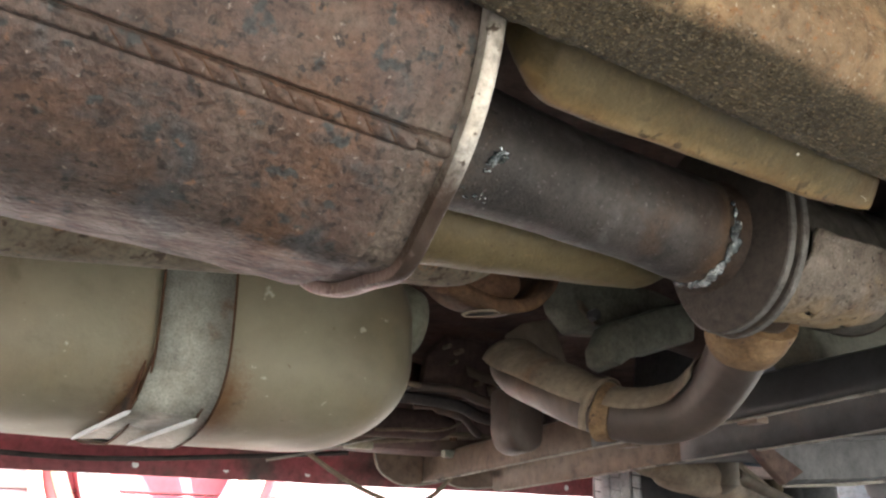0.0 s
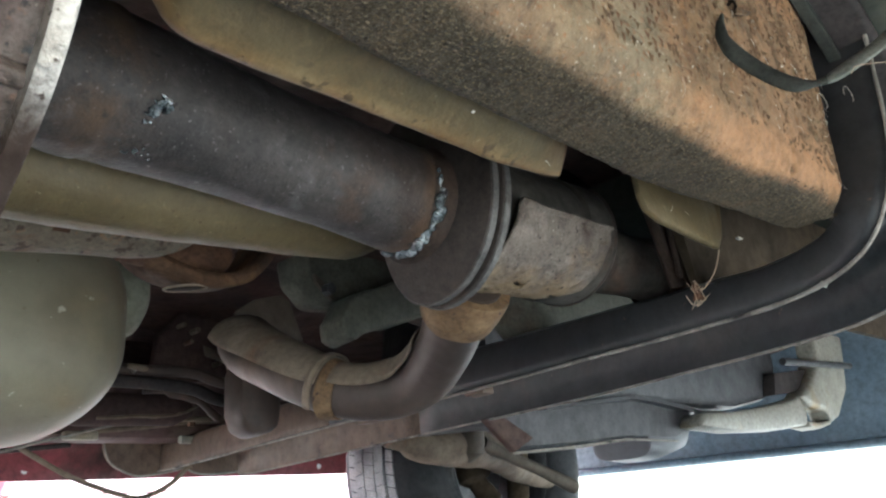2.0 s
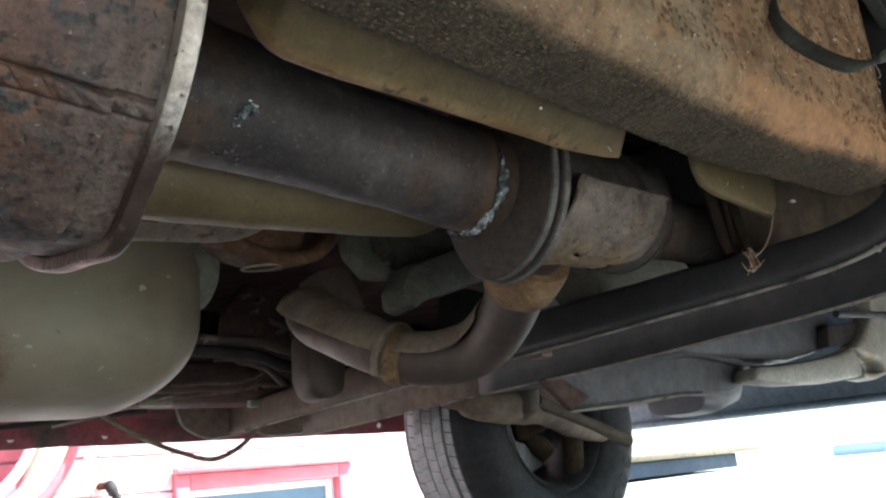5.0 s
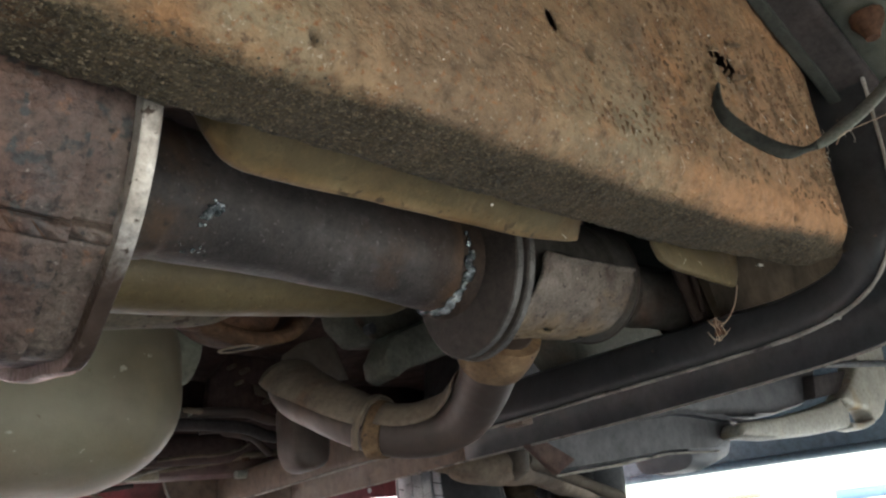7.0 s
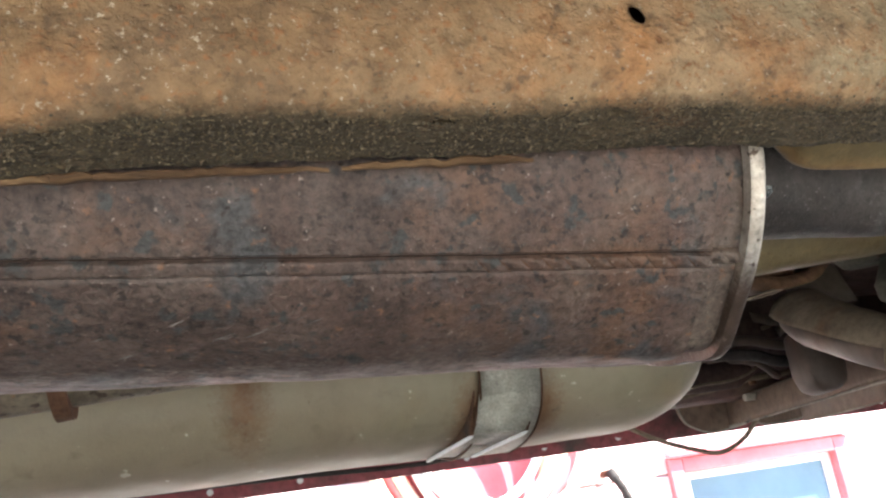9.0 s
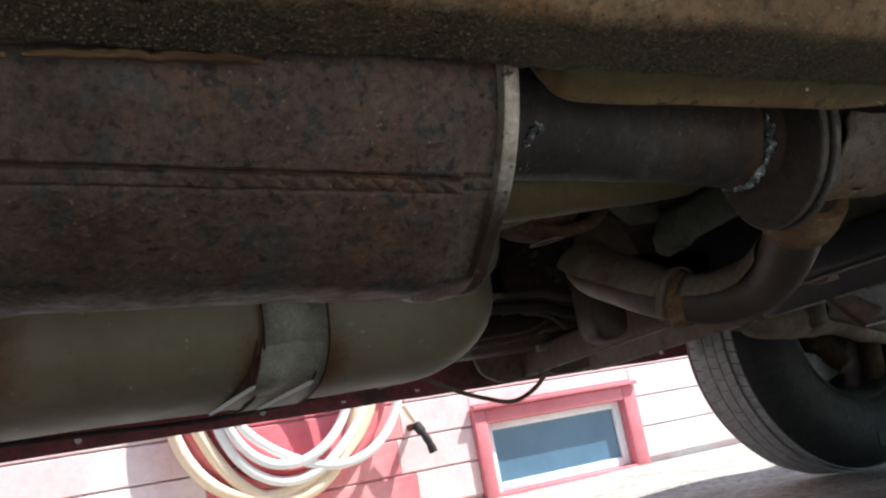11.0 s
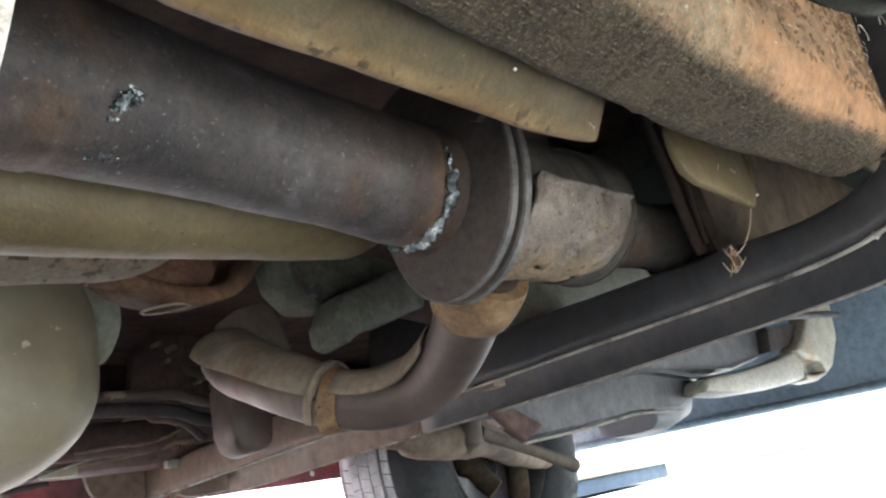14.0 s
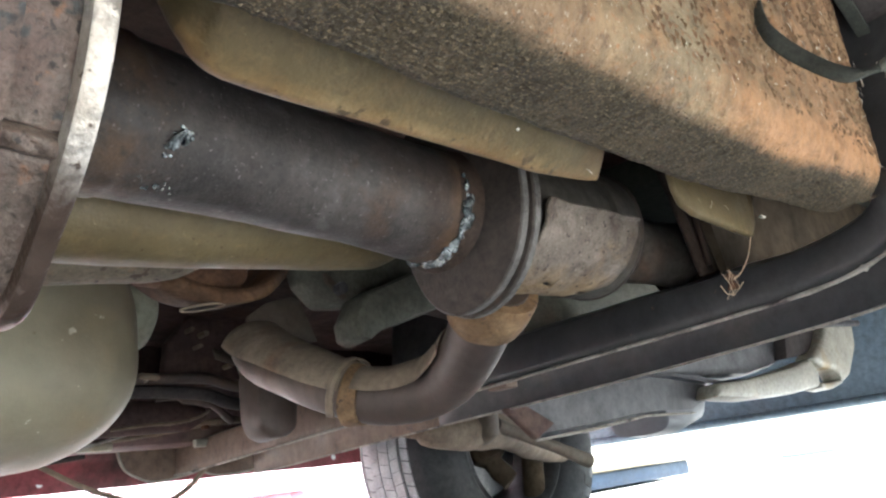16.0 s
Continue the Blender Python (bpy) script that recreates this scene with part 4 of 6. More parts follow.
def make_exhaust_pipe():
    e = thing("exhaust_pipe", (0.34, 0.40, 0.40), "bare grey steel exhaust pipe with fresh weld beads", "exhaust pipe")
    xs = [0.164 + 0.003 * i for i in range(113)]
    rad = []
    for x in xs:
        r = 0.0428 if x < 0.252 else 0.0416 - 0.0036 * min(1, max(0, (x - 0.27) / 0.08))
        rad.append(r + (0.0004 if 0.235 < x < 0.252 else 0) + 0.0015 * min(1, max(0, (x - 0.42) / 0.06)))
    bm = crumple(tube([axis(x) for x in xs], rad, 64), 0.0012, 18)
    for v in bm.verts:
        v.co += (v.co - axis(v.co.x)).normalized() * 0.0012 * noise.noise(v.co * 75) * math.exp(-((v.co.x - 0.235) / 0.035) ** 2)
    tint = bm.verts.layers.float.new("layer")
    for v in bm.verts:
        v[tint] = 0.55 * math.exp(-((v.co.x - 0.482) / 0.012) ** 2) + 0.44 * math.exp(-((v.co.x - 0.246) / 0.026) ** 2) * (0.7 + 0.8 * noise.noise(v.co * 45)) - 0.1
    part("pipe", bm, PIPE_STEEL, e)
    rnd = random.Random(4)

    def on_pipe(x, deg, r):
        a = radians(deg)
        return axis(x) + Vector((0, math.cos(a), math.sin(a))) * r

    bead = part("weld_bead", tube([on_pipe(0.487 + 0.001 * math.sin(k), 168 + 4.4 * k, 0.0392) for k in range(31)], 0.0010, 8), WELD, e, "lumpy bright weld bead")
    for k in range(27):
        bm = bmesh.new()
        s = rnd.uniform(0.0026, 0.0047) * (0.6 if k < 5 else 1.0)
        blob(bm, on_pipe(0.487 + rnd.uniform(-0.0025, 0.0025), 168 + 132 * k / 26 + rnd.uniform(-1.5, 1.5), 0.0405), (s * rnd.uniform(0.8, 1.3), s, s), k * 1.37)
        part("bead", bm, WELD, bead, smooth=False)
    for a0, x0, cnt in ((213, 0.272, 34), (252, 0.270, 14)):
        bm = bmesh.new()
        if a0 < 230:
            blob(bm, on_pipe(x0, a0, 0.0408), (0.0042, 0.0020, 0.0052), a0)
        else:
            blob(bm, on_pipe(x0, a0, 0.0408), (0.0022, 0.0012, 0.0014), a0)
        tack = part("tack_weld", bm, WELD, e, "spattered tack weld", smooth=False)
        for k in range(cnt):
            u = k / (cnt - 1) - 0.5
            bm = bmesh.new()
            if a0 < 230:
                s = rnd.uniform(0.0009, 0.0017)
                q = on_pipe(x0 - u * 0.009 + rnd.gauss(0, 0.0020), a0 + u * 16 + rnd.gauss(0, 3.2), 0.0411)
            else:
                s = rnd.uniform(0.0005, 0.0011)
                q = on_pipe(x0 + u * 0.020 + rnd.uniform(-0.002, 0.002), a0 + rnd.uniform(-5, 5), 0.0409)
            blob(bm, q, (s * rnd.uniform(1.0, 2.0), s if a0 < 230 else s * 0.5, s * rnd.uniform(0.7, 1.3)), k * 2.1 + a0)
            part("spatter", bm, WELD, tack, smooth=False)


make_exhaust_pipe()


def make_flange():
    f = thing("pipe_flange", (0.52, 0.40, 0.37), "dark steel flange pair with a gasket between pipe and converter", "flange")
    out = [(y if y < 0.40 else 0.40 + (y - 0.40) * (0.74 + 0.16 * max(0.0, (z - 0.42) / 0.09)), z if z > 0.438 else 0.438 + (z - 0.438) * 1.12) for y, z in oval(0.400, 0.438, 0.066, 0.073, 2.1, 56)]
    for x, g, mat, nm in ((0.500, 0.0, FLANGE_STEEL, "flange_plate"), (0.5095, -0.003, GREY_CAST, "gasket"), (0.512, 0.001, FLANGE_STEEL, "flange_plate")):
        pts = [(x, 0.40 + (y - 0.40) * (1 + g * 15), 0.438 + (z - 0.438) * (1 + g * 15)) for y, z in out]
        part(nm, plate(pts, (1, 0, 0), 0.0025 if nm == "gasket" else 0.009, 0.0 if nm == "gasket" else 0.0015), mat, f)
    for x, g in ((0.5015, 0.0008), (0.5135, 0.0018)):
        loops = [[Vector((x + dx, 0.40 + (y - 0.40) * (1 + (g + dg) * 15), 0.438 + (z - 0.438) * (1 + (g + dg) * 15))) for y, z in out] for dx, dg in ((0.0, -0.0006), (0.0004, 0.0), (0.0056, 0.0), (0.0060, -0.0006))]
        part("worn_edge", crumple(skin(loops, True, False), 0.0005, 90), STEEL_EDGE, f, "worn grey flange edge")
    part("adapter", tube([axis(0.480), axis(0.492), axis(0.504)], [0.0395, 0.0405, 0.046], 40), HEAT_STEEL, f, "heat-browned weld adapter")
    for y, z in ((0.348, 0.462), (0.440, 0.470)):
        part("bolt", tube([(0.494, y, z), (0.501, y, z)], 0.007, 6), FLANGE_STEEL, f)


make_flange()


def make_converter():
    c = thing("catalytic_converter", (0.62, 0.41, 0.385), "corroded catalytic converter under a crusted heat shield", "catalytic converter")
    pts = [(0.515, 0.408, 0.436), (0.56, 0.41, 0.438), (0.62, 0.41, 0.438), (0.68, 0.41, 0.438), (0.698, 0.41, 0.436), (0.715, 0.408, 0.430), (0.735, 0.403, 0.429)]
    part("body", crumple(tube(pts, [0.040, 0.047, 0.050, 0.050, 0.046, 0.038, 0.029], 36), 0.0015, 30), CONV_BODY, c)
    pts = glide([(0.725, 0.405, 0.429), (0.745, 0.401, 0.428), (0.775, 0.396, 0.427), (0.805, 0.391, 0.426), (0.820, 0.389, 0.425)], 5)
    part("outlet", crumple(tube(pts, [0.030 - 0.001 * math.cos(4 * math.pi * i / 20) - 0.009 * max(0.0, (i - 14) / 6) ** 2 for i in range(21)], 30), 0.001, 40), CONV_BODY, c, "dusty bulging outlet")
    part("outlet_ring", crumple(tube([(0.810, 0.388, 0.421), (0.812, 0.388, 0.421), (0.824, 0.386, 0.421), (0.826, 0.386, 0.421)], [0.028, 0.0370, 0.0370, 0.028], 32), 0.0008, 50), DIRT_AND_SHADE, c, "dark outlet ring")
    part("down_pipe", tube(glide([(0.824, 0.388, 0.422), (0.88, 0.390, 0.430), (0.98, 0.40, 0.46), (1.05, 0.41, 0.52)], 5), 0.028, 20), DIRT_AND_SHADE, c, "dark pipe beyond")
    xs = [0.534 + 0.0035 * i for i in range(41)]
    rings = []
    for x in xs:
        row = []
        for k in range(34):
            far_ = max(0.0, (x - 0.575) / 0.10)
            a = radians(184 + (112 - 50 * far_ * far_ + 46 * max(0.0, (0.600 - x) / 0.066)) * k / 33)
            r = 0.0585 + 0.0025 * noise.noise(Vector((x * 30, k * 0.2, 3))) + 0.005 * max(0.0, (k - 24) / 9) * max(0.0, (0.60 - x) / 0.066)
            if k == 0:
                r += 0.004
            row.append(Vector((x + 0.015 * (1 - k / 33) * (x < 0.56) * (0.56 - x) / 0.022, 0.410 + r * math.cos(a) * 1.02, 0.434 + r * math.sin(a) * 0.88)))
        rings.append(row)
    bm = skin(rings, False, False)
    crust = bm.verts.layers.float.new("layer")
    for v in bm.verts:
        v[crust] = 0.75 * max(0.0, min(1.0, (0.398 - v.co.z) / 0.016)) - 0.22 + 0.25 * noise.noise(v.co * 60)
    cut = [f for f in bm.faces if any(((f.calc_center_median().x - hx) / 0.0085) ** 2 + ((f.calc_center_median().y - hy) / 0.004) ** 2 < 1 and f.calc_center_median().z < 0.41
                                      for hx, hy in ((0.597, 0.396), (0.655, 0.402)))]
    bmesh.ops.delete(bm, geom=cut, context="FACES")
    part("heat_shield", crumple(crumple(bm, 0.0016, 45), 0.0009, 150), SHIELD, c, "pitted crusted heat shield", solid=0.0025)
    part("end_band", tube([(0.655, 0.410, 0.436), (0.657, 0.410, 0.436), (0.690, 0.410, 0.437), (0.692, 0.410, 0.437)], [0.050, 0.0545, 0.0545, 0.050], 36), CONV_BODY, c, "dark end band")
    part("band_rim", tube([(0.6905, 0.410, 0.437), (0.6925, 0.410, 0.437), (0.6945, 0.410, 0.437)], [0.053, 0.0560, 0.053], 36), FLANGE_STEEL, c, "rolled band rim")


make_converter()

CROSS = glide([(0.588, 0.435, 0.395), (0.600, 0.462, 0.378), (0.648, 0.532, 0.355), (0.676, 0.595, 0.341), (0.664, 0.648, 0.338), (0.644, 0.705, 0.356), (0.643, 0.785, 0.391), (0.660, 0.870, 0.430), (0.68, 0.92, 0.50)], 8)


def make_crossover():
    c = thing("crossover_pipe", (0.65, 0.62, 0.31), "brown crossover exhaust pipe bending under tan heat shields", "exhaust pipe")
    part("pipe", crumple(tube(CROSS[:58], 0.0265, 28), 0.0008, 20), CROSS_PIPE, c)
    part("collar", crumple(tube([CROSS[1], CROSS[3], CROSS[6], CROSS[8], CROSS[9]], [0.036, 0.0365, 0.0350, 0.0325, 0.0275], 32), 0.0035, 34), COLLAR, c, "orange rusted collar")
    part("clamp", crumple(tube([CROSS[36], CROSS[37], CROSS[38]], [0.0290, 0.0310, 0.0330], 28), 0.0012, 40), COLLAR, c, "orange rusted clamp sleeve")
    seg = CROSS[15:38]
    part("heat_shield", crumple(shell(seg, [0.030 + 0.004 * math.sin(math.pi * i / (len(seg) - 1)) for i in range(len(seg))], -86, 40, 14), 0.001, 40), TAN_SHIELD, c, "tan sheet heat shield", solid=0.0015)
    seg = CROSS[38:57]
    part("heat_shield", crumple(shell(seg, [0.033 + 0.011 * i / (len(seg) - 1) for i in range(len(seg))], -86, 95, 22), 0.0025, 30), TAN_SHIELD, c, "tan sheet heat shield", solid=0.0015)
    part("hump", crumple(plate([(0.640, 0.875, 0.44), (0.656, 0.875, 0.477), (0.688, 0.877, 0.496), (0.731, 0.88, 0.509), (0.744, 0.88, 0.501), (0.765, 0.88, 0.45)], (0.1, 1, 0.3), 0.004, 0.0015), 0.003, 30), ARM_DUST, c, "brown bent shield flap")
    part("band", shell(CROSS[38:40], 0.0368, -130, 90, 20), TAN_SHIELD, c, "tan clamp band", solid=0.002)


make_crossover()


# ---- beams of the floor ----
def make_beam(name, pts, rad, mat, label):
    b = thing(name, pts[len(pts) // 2], label, "floor beam")
    part("beam", crumple(tube(glide(pts, 8), rad if not isinstance(rad, list) else list(np.interp(np.linspace(0, 1, (len(pts) - 1) * 8 + 1), np.linspace(0, 1, len(rad)), rad)), 28), 0.001, 25), mat, b)
    return b


def make_reinforcement():
    b = thing("floor_reinforcement", (0.36, 0.258, 0.40), "olive painted rounded reinforcement with a rusty hem beside the frame rail", "floor beam")
    line = glide([(0.208, 0.263, 0.430), (0.216, 0.260, 0.419), (0.240, 0.2585, 0.4130), (0.38, 0.2575, 0.4110), (0.46, 0.2565, 0.4120), (0.484, 0.256, 0.4135)], 10)
    rings = []
    for p in line:
        g = min(1.0, 0.5 + 0.5 * math.sin(min(1.0, (p.x - 0.208) / 0.026) * math.pi / 2)) * (1.0 - 0.10 * max(0.0, (p.x - 0.44) / 0.045))
        rings.append([Vector((p.x + 0.9 * (y - 0.2735) * max(0.0, (p.x - 0.44) / 0.044), y, z + 0.6 * max(0.0, 0.264 - y))) for y, z in oval(p.y - 0.0016, p.z, 0.0194 * g, 0.0163 * g, 2.7, 36)])
    bm = crumple(skin(rings), 0.0012, 25)
    hem = bm.verts.layers.float.new("layer")
    for v in bm.verts:
        v[hem] = 0.50 * math.exp(-((v.co.y - 0.2660) / 0.0065) ** 2) * (v.co.z < 0.413) + 0.20 * max(0.0, noise.noise(v.co * 40)) + 0.7 * max(0.0, (v.co.x - 0.472) / 0.012)
    part("beam", bm, OLIVE, b)
    end = [[line[-1] + Vector((dx + 0.9 * (line[-1].y + (v.y - line[-1].y) * k - 0.2735), (v.y - line[-1].y) * k, (v.z - line[-1].z) * k)) for v in rings[-1]] for dx, k in ((-0.004, 1.03), (0.0005, 1.04), (0.0025, 0.95), (0.0015, 0.72), (-0.002, 0.66))]
    part("tip", crumple(skin(end), 0.0008, 60), RUST_DEEP, b, "rusty brown end")


make_reinforcement()
make_beam("floor_channel", [(-0.6, 0.482, 0.470), (0.0, 0.482, 0.452), (0.22, 0.482, 0.430), (0.40, 0.482, 0.437), (0.50, 0.484, 0.442), (0.545, 0.486, 0.448)],
          [0.036, 0.036, 0.036, 0.034, 0.030, 0.010], OLIVE, "olive painted rounded floor channel above the pipe")
part("tip", crumple(tube([(0.522, 0.485, 0.4452), (0.536, 0.4855, 0.447), (0.548, 0.486, 0.4483)], [0.0215, 0.0155, 0.009], 20), 0.0008, 60), RUST_DEEP, bpy.data.objects["floor_channel"], "rusty brown end")
make_beam("speckled_tube", [(-0.6, 0.586, 0.376), (0.0, 0.586, 0.411), (0.30, 0.586, 0.441), (0.39, 0.586, 0.452), (0.44, 0.586, 0.474)], [0.030, 0.030, 0.029, 0.028, 0.014], SPECKLED,
          "speckled rusty tube running along the floor")

for x in (-0.2, 0.06, 0.30):
    part("band", tube([(x, 0.586, 0.412 + 0.11 * x), (x + 0.012, 0.586, 0.4133 + 0.11 * x)], 0.0315, 24), STRAP_RUST, bpy.data.objects["speckled_tube"], "rusty band")


# ---- tank ----
def tank_ring(x, inset, n=96):
    """The tank's section: its bottom rises towards the far side."""
    return [Vector((x, y, z + 0.12 * max(0.0, y - 1.02) * max(0.0, min(1.0, (0.46 - z) / 0.1)))) for y, z in oval(1.09, 0.452, 0.245 - inset, 0.127 - inset * 0.9, 3.6, n)]


def make_tank():
    t = thing("fuel_tank", (0.1, 1.09, 0.325), "dusty beige plastic fuel tank held by a galvanised strap", "fuel tank")
    xs = [-0.9 + 0.012 * i for i in range(111)]
    rings = [tank_ring(x, 0.004 * math.exp(-((x - 0.238) / 0.05) ** 4)) for x in xs if x < 0.42]
    for k in range(15):
        u = k / 14
        rings.append(tank_ring(0.42 + 0.118 * math.sin(u * math.pi / 2), 0.098 * (1 - math.cos(u * math.pi / 2)) ** 1.15))
    bm = crumple(skin(rings, True, True), 0.0025, 5)
    stain = bm.verts.layers.float.new("layer")
    for v in bm.verts:
        v[stain] = 0.72 * math.exp(-((abs(v.co.x - 0.24) - 0.040) / 0.026) ** 2) * math.exp(-((v.co.z - 0.35) / 0.045) ** 2) + 0.62 * math.exp(-((v.co.x + 0.06) / 0.028) ** 2) * math.exp(-((v.co.z - 0.40) / 0.06) ** 2) - 0.12
    part("body", bm, TANK, t)
    part("knob", crumple(tube([(0.50, 0.985, 0.508), (0.555, 0.985, 0.506), (0.577, 0.985, 0.504), (0.588, 0.985, 0.503)], [0.052, 0.052, 0.045, 0.025], 28), 0.001, 20), KNOB, t, "moulded grey-green boss")
    loop = [p for p in tank_ring(0.24, -0.0035, 160)]
    near = sorted([p for p in loop if p.y < 1.3 and p.z < 0.53 and (p.y < 1.0 or p.z < 0.40)], key=lambda p: math.atan2(p.z - 0.452, p.y - 1.09) % (2 * math.pi))
    st = part("strap", ribbon(near, (1, 0, 0), 0.072), STRAP, t, "galvanised strap with rusty rims", solid=0.003)
    for dx, fx, near_, far_ in ((-0.036, -0.036, (0.189, 0.860, 0.3350), (0.163, 1.0, 0.3225)), (0.036, 0.034, (0.254, 0.860, 0.3325), (0.221, 1.0, 0.3205))):
        inner = [p + Vector((dx, 0, 0)) for p in near]
        outer = [p + Vector((dx * 1.06, 0, 0)) + Vector((0, p.y - 1.09, (p.z - 0.46) * 3.0)).normalized() * 0.0025 for p in near]
        part("rim", skin([[a, a.lerp(b, 0.5), b] for a, b in zip(inner, outer)], False, False), STRAP_RUST, st, "rusty strap edge", solid=0.002)
        near_, far_ = Vector(near_), Vector(far_)
        # folded side of the strap's lower end
        down = glide([(0.24 + dx, 0.848, 0.425), (0.24 + fx, 0.851, 0.385), (0.5 * (0.24 + fx + near_.x), 0.855, 0.355), near_], 5)
        back = [near_.lerp(far_, k / 15) for k in range(16)]
        root = [Vector((0.24 + dx, 0.850, 0.425)).lerp(Vector((far_.x + 0.01, 1.02, 0.327)), k / 15) + Vector((0, -0.012, -0.012)) * math.sin(math.pi * k / 15) for k in range(16)]
        part("fold", crumple(skin([[a, a.lerp(b, 0.5), b] for a, b in zip(down, root)], False, False), 0.001, 40), STRAP_RUST, st, "rusty folded side", solid=0.002)
        part("fold", crumple(skin([[a, a.lerp(b, 0.5), b] for a, b in zip(back, root)], False, False), 0.001, 40), STRAP_RUST, st, "rusty folded side", solid=0.002)
        part("bright_edge", crumple(tube([p + Vector((0, -0.001, -0.001)) for p in back], [0.001] + [0.0026] * 14 + [0.001], 8), 0.0004, 60), PALE_PAINT, st, "pale shiny strap edge")
    rows_ = [[Vector((0.204, 0.849, 0.425)), Vector((0.24, 0.848, 0.425)), Vector((0.276, 0.849, 0.425))], [Vector((0.203, 0.851, 0.385)), Vector((0.239, 0.850, 0.385)), Vector((0.275, 0.851, 0.385))],
             [Vector((0.196, 0.855, 0.353)), Vector((0.231, 0.853, 0.352)), Vector((0.265, 0.855, 0.351))], [Vector((0.189, 0.862, 0.337)), Vector((0.222, 0.861, 0.336)), Vector((0.254, 0.862, 0.3345))],
             [Vector((0.177, 0.925, 0.331)), Vector((0.208, 0.925, 0.330)), Vector((0.238, 0.925, 0.3285))], [Vector((0.164, 0.998, 0.3245)), Vector((0.193, 0.998, 0.324)), Vector((0.221, 0.998, 0.3225))]]
    part("lower_end", crumple(skin(rows_, False, False), 0.0008, 50), STRAP, st, "dusty folded lower end", solid=0.0015)


make_tank()


# ---- brackets, hoses and far parts ----
def make_hook():
    h = thing("rusty_yoke", (0.46, 0.62, 0.40), "rusty forged yoke with an open round eye", "yoke")
    hook = glide([(0.395, 0.625, 0.437), (0.415, 0.624, 0.426), (0.445, 0.623, 0.420), (0.478, 0.622, 0.425), (0.502, 0.622, 0.444), (0.514, 0.622, 0.472), (0.516, 0.622, 0.52)], 6)
    part("arm", crumple(ribbon(hook, (0, 1, 0.1), 0.046), 0.0015, 40), RUST_DEEP, h, solid=0.011)
    part("bar", crumple(tube([(0.38, 0.622, 0.446), (0.43, 0.622, 0.444), (0.468, 0.622, 0.446), (0.478, 0.622, 0.447)], [0.018, 0.019, 0.018, 0.010], 20), 0.0015, 40), STRAP_RUST, h, "orange rusted bar")
    ring = [Vector((0.437 + 0.019 * math.cos(a), 0.620 + 0.012 * math.sin(a), 0.4125 + 0.003 * math.cos(a))) for a in [2 * math.pi * i / 32 for i in range(33)]]
    part("eye", tube(ring, 0.0011, 8, False), TAN_SHIELD, h, "worn round eye")
    # disc coloured dark in place of the shade inside the hollow eye
    bm = bmesh.new()
    bm.faces.new([bm.verts.new(p + Vector((0, 0, 0.0004))) for p in ring[:-1]])
    part("bore", bm, DIRT_AND_SHADE, h, "dark disc painting the shade in the eye's bore", solid=0.001)


make_hook()


def make_mount():
    b = thing("gearbox_mount", (0.81, 0.80, 0.43), "grey-green cast gearbox mount bracket", "bracket")
    part("casting", crumple(plate([(0.738, 0.83, 0.521), (0.771, 0.83, 0.495), (0.82, 0.83, 0.498), (0.878, 0.83, 0.502), (0.953, 0.83, 0.514), (0.969, 0.83, 0.56), (0.856, 0.83, 0.57), (0.735, 0.83, 0.56)], (0, 1, 0), 0.07, 0.008), 0.003, 30), GREEN_CAST, b)
    part("web", plate([(0.740, 0.822, 0.526), (0.742, 0.822, 0.514), (0.768, 0.822, 0.493), (0.772, 0.822, 0.497), (0.747, 0.822, 0.522)], (0, 1, 0), 0.007, 0.001), ARM_DUST, b, "paler folded edge")
    part("lug", crumple(plate([(0.744, 0.775, 0.458), (0.762, 0.775, 0.486), (0.80, 0.775, 0.503), (0.86, 0.775, 0.525), (0.91, 0.775, 0.535), (0.905, 0.775, 0.480), (0.84, 0.775, 0.463), (0.789, 0.775, 0.443), (0.766, 0.775, 0.430), (0.747, 0.775, 0.434)], (0, 1, 0), 0.05, 0.005), 0.006, 40), GREEN_CAST, b)
    part("bolt", tube([(0.745, 0.796, 0.50), (0.745, 0.808, 0.50)], 0.008, 6), GREY_CAST, b)
    g = thing("gearbox", (1.0, 0.75, 0.47), "dark grime-covered gearbox housing in the tunnel", "gearbox")
    part("housing", crumple(tube(glide([(0.70, 0.90, 0.62), (0.9, 0.90, 0.62), (1.15, 0.86, 0.58), (1.3, 0.84, 0.52)], 6), list(np.linspace(0.06, 0.14, 19)), 24), 0.006, 14), UNDERCOAT, g)
    part("flange", crumple(tube([(1.12, 0.86, 0.585), (1.15, 0.86, 0.58)], 0.145, 28), 0.004, 20), GREY_CAST, g, "grimy bolted flange")


make_mount()


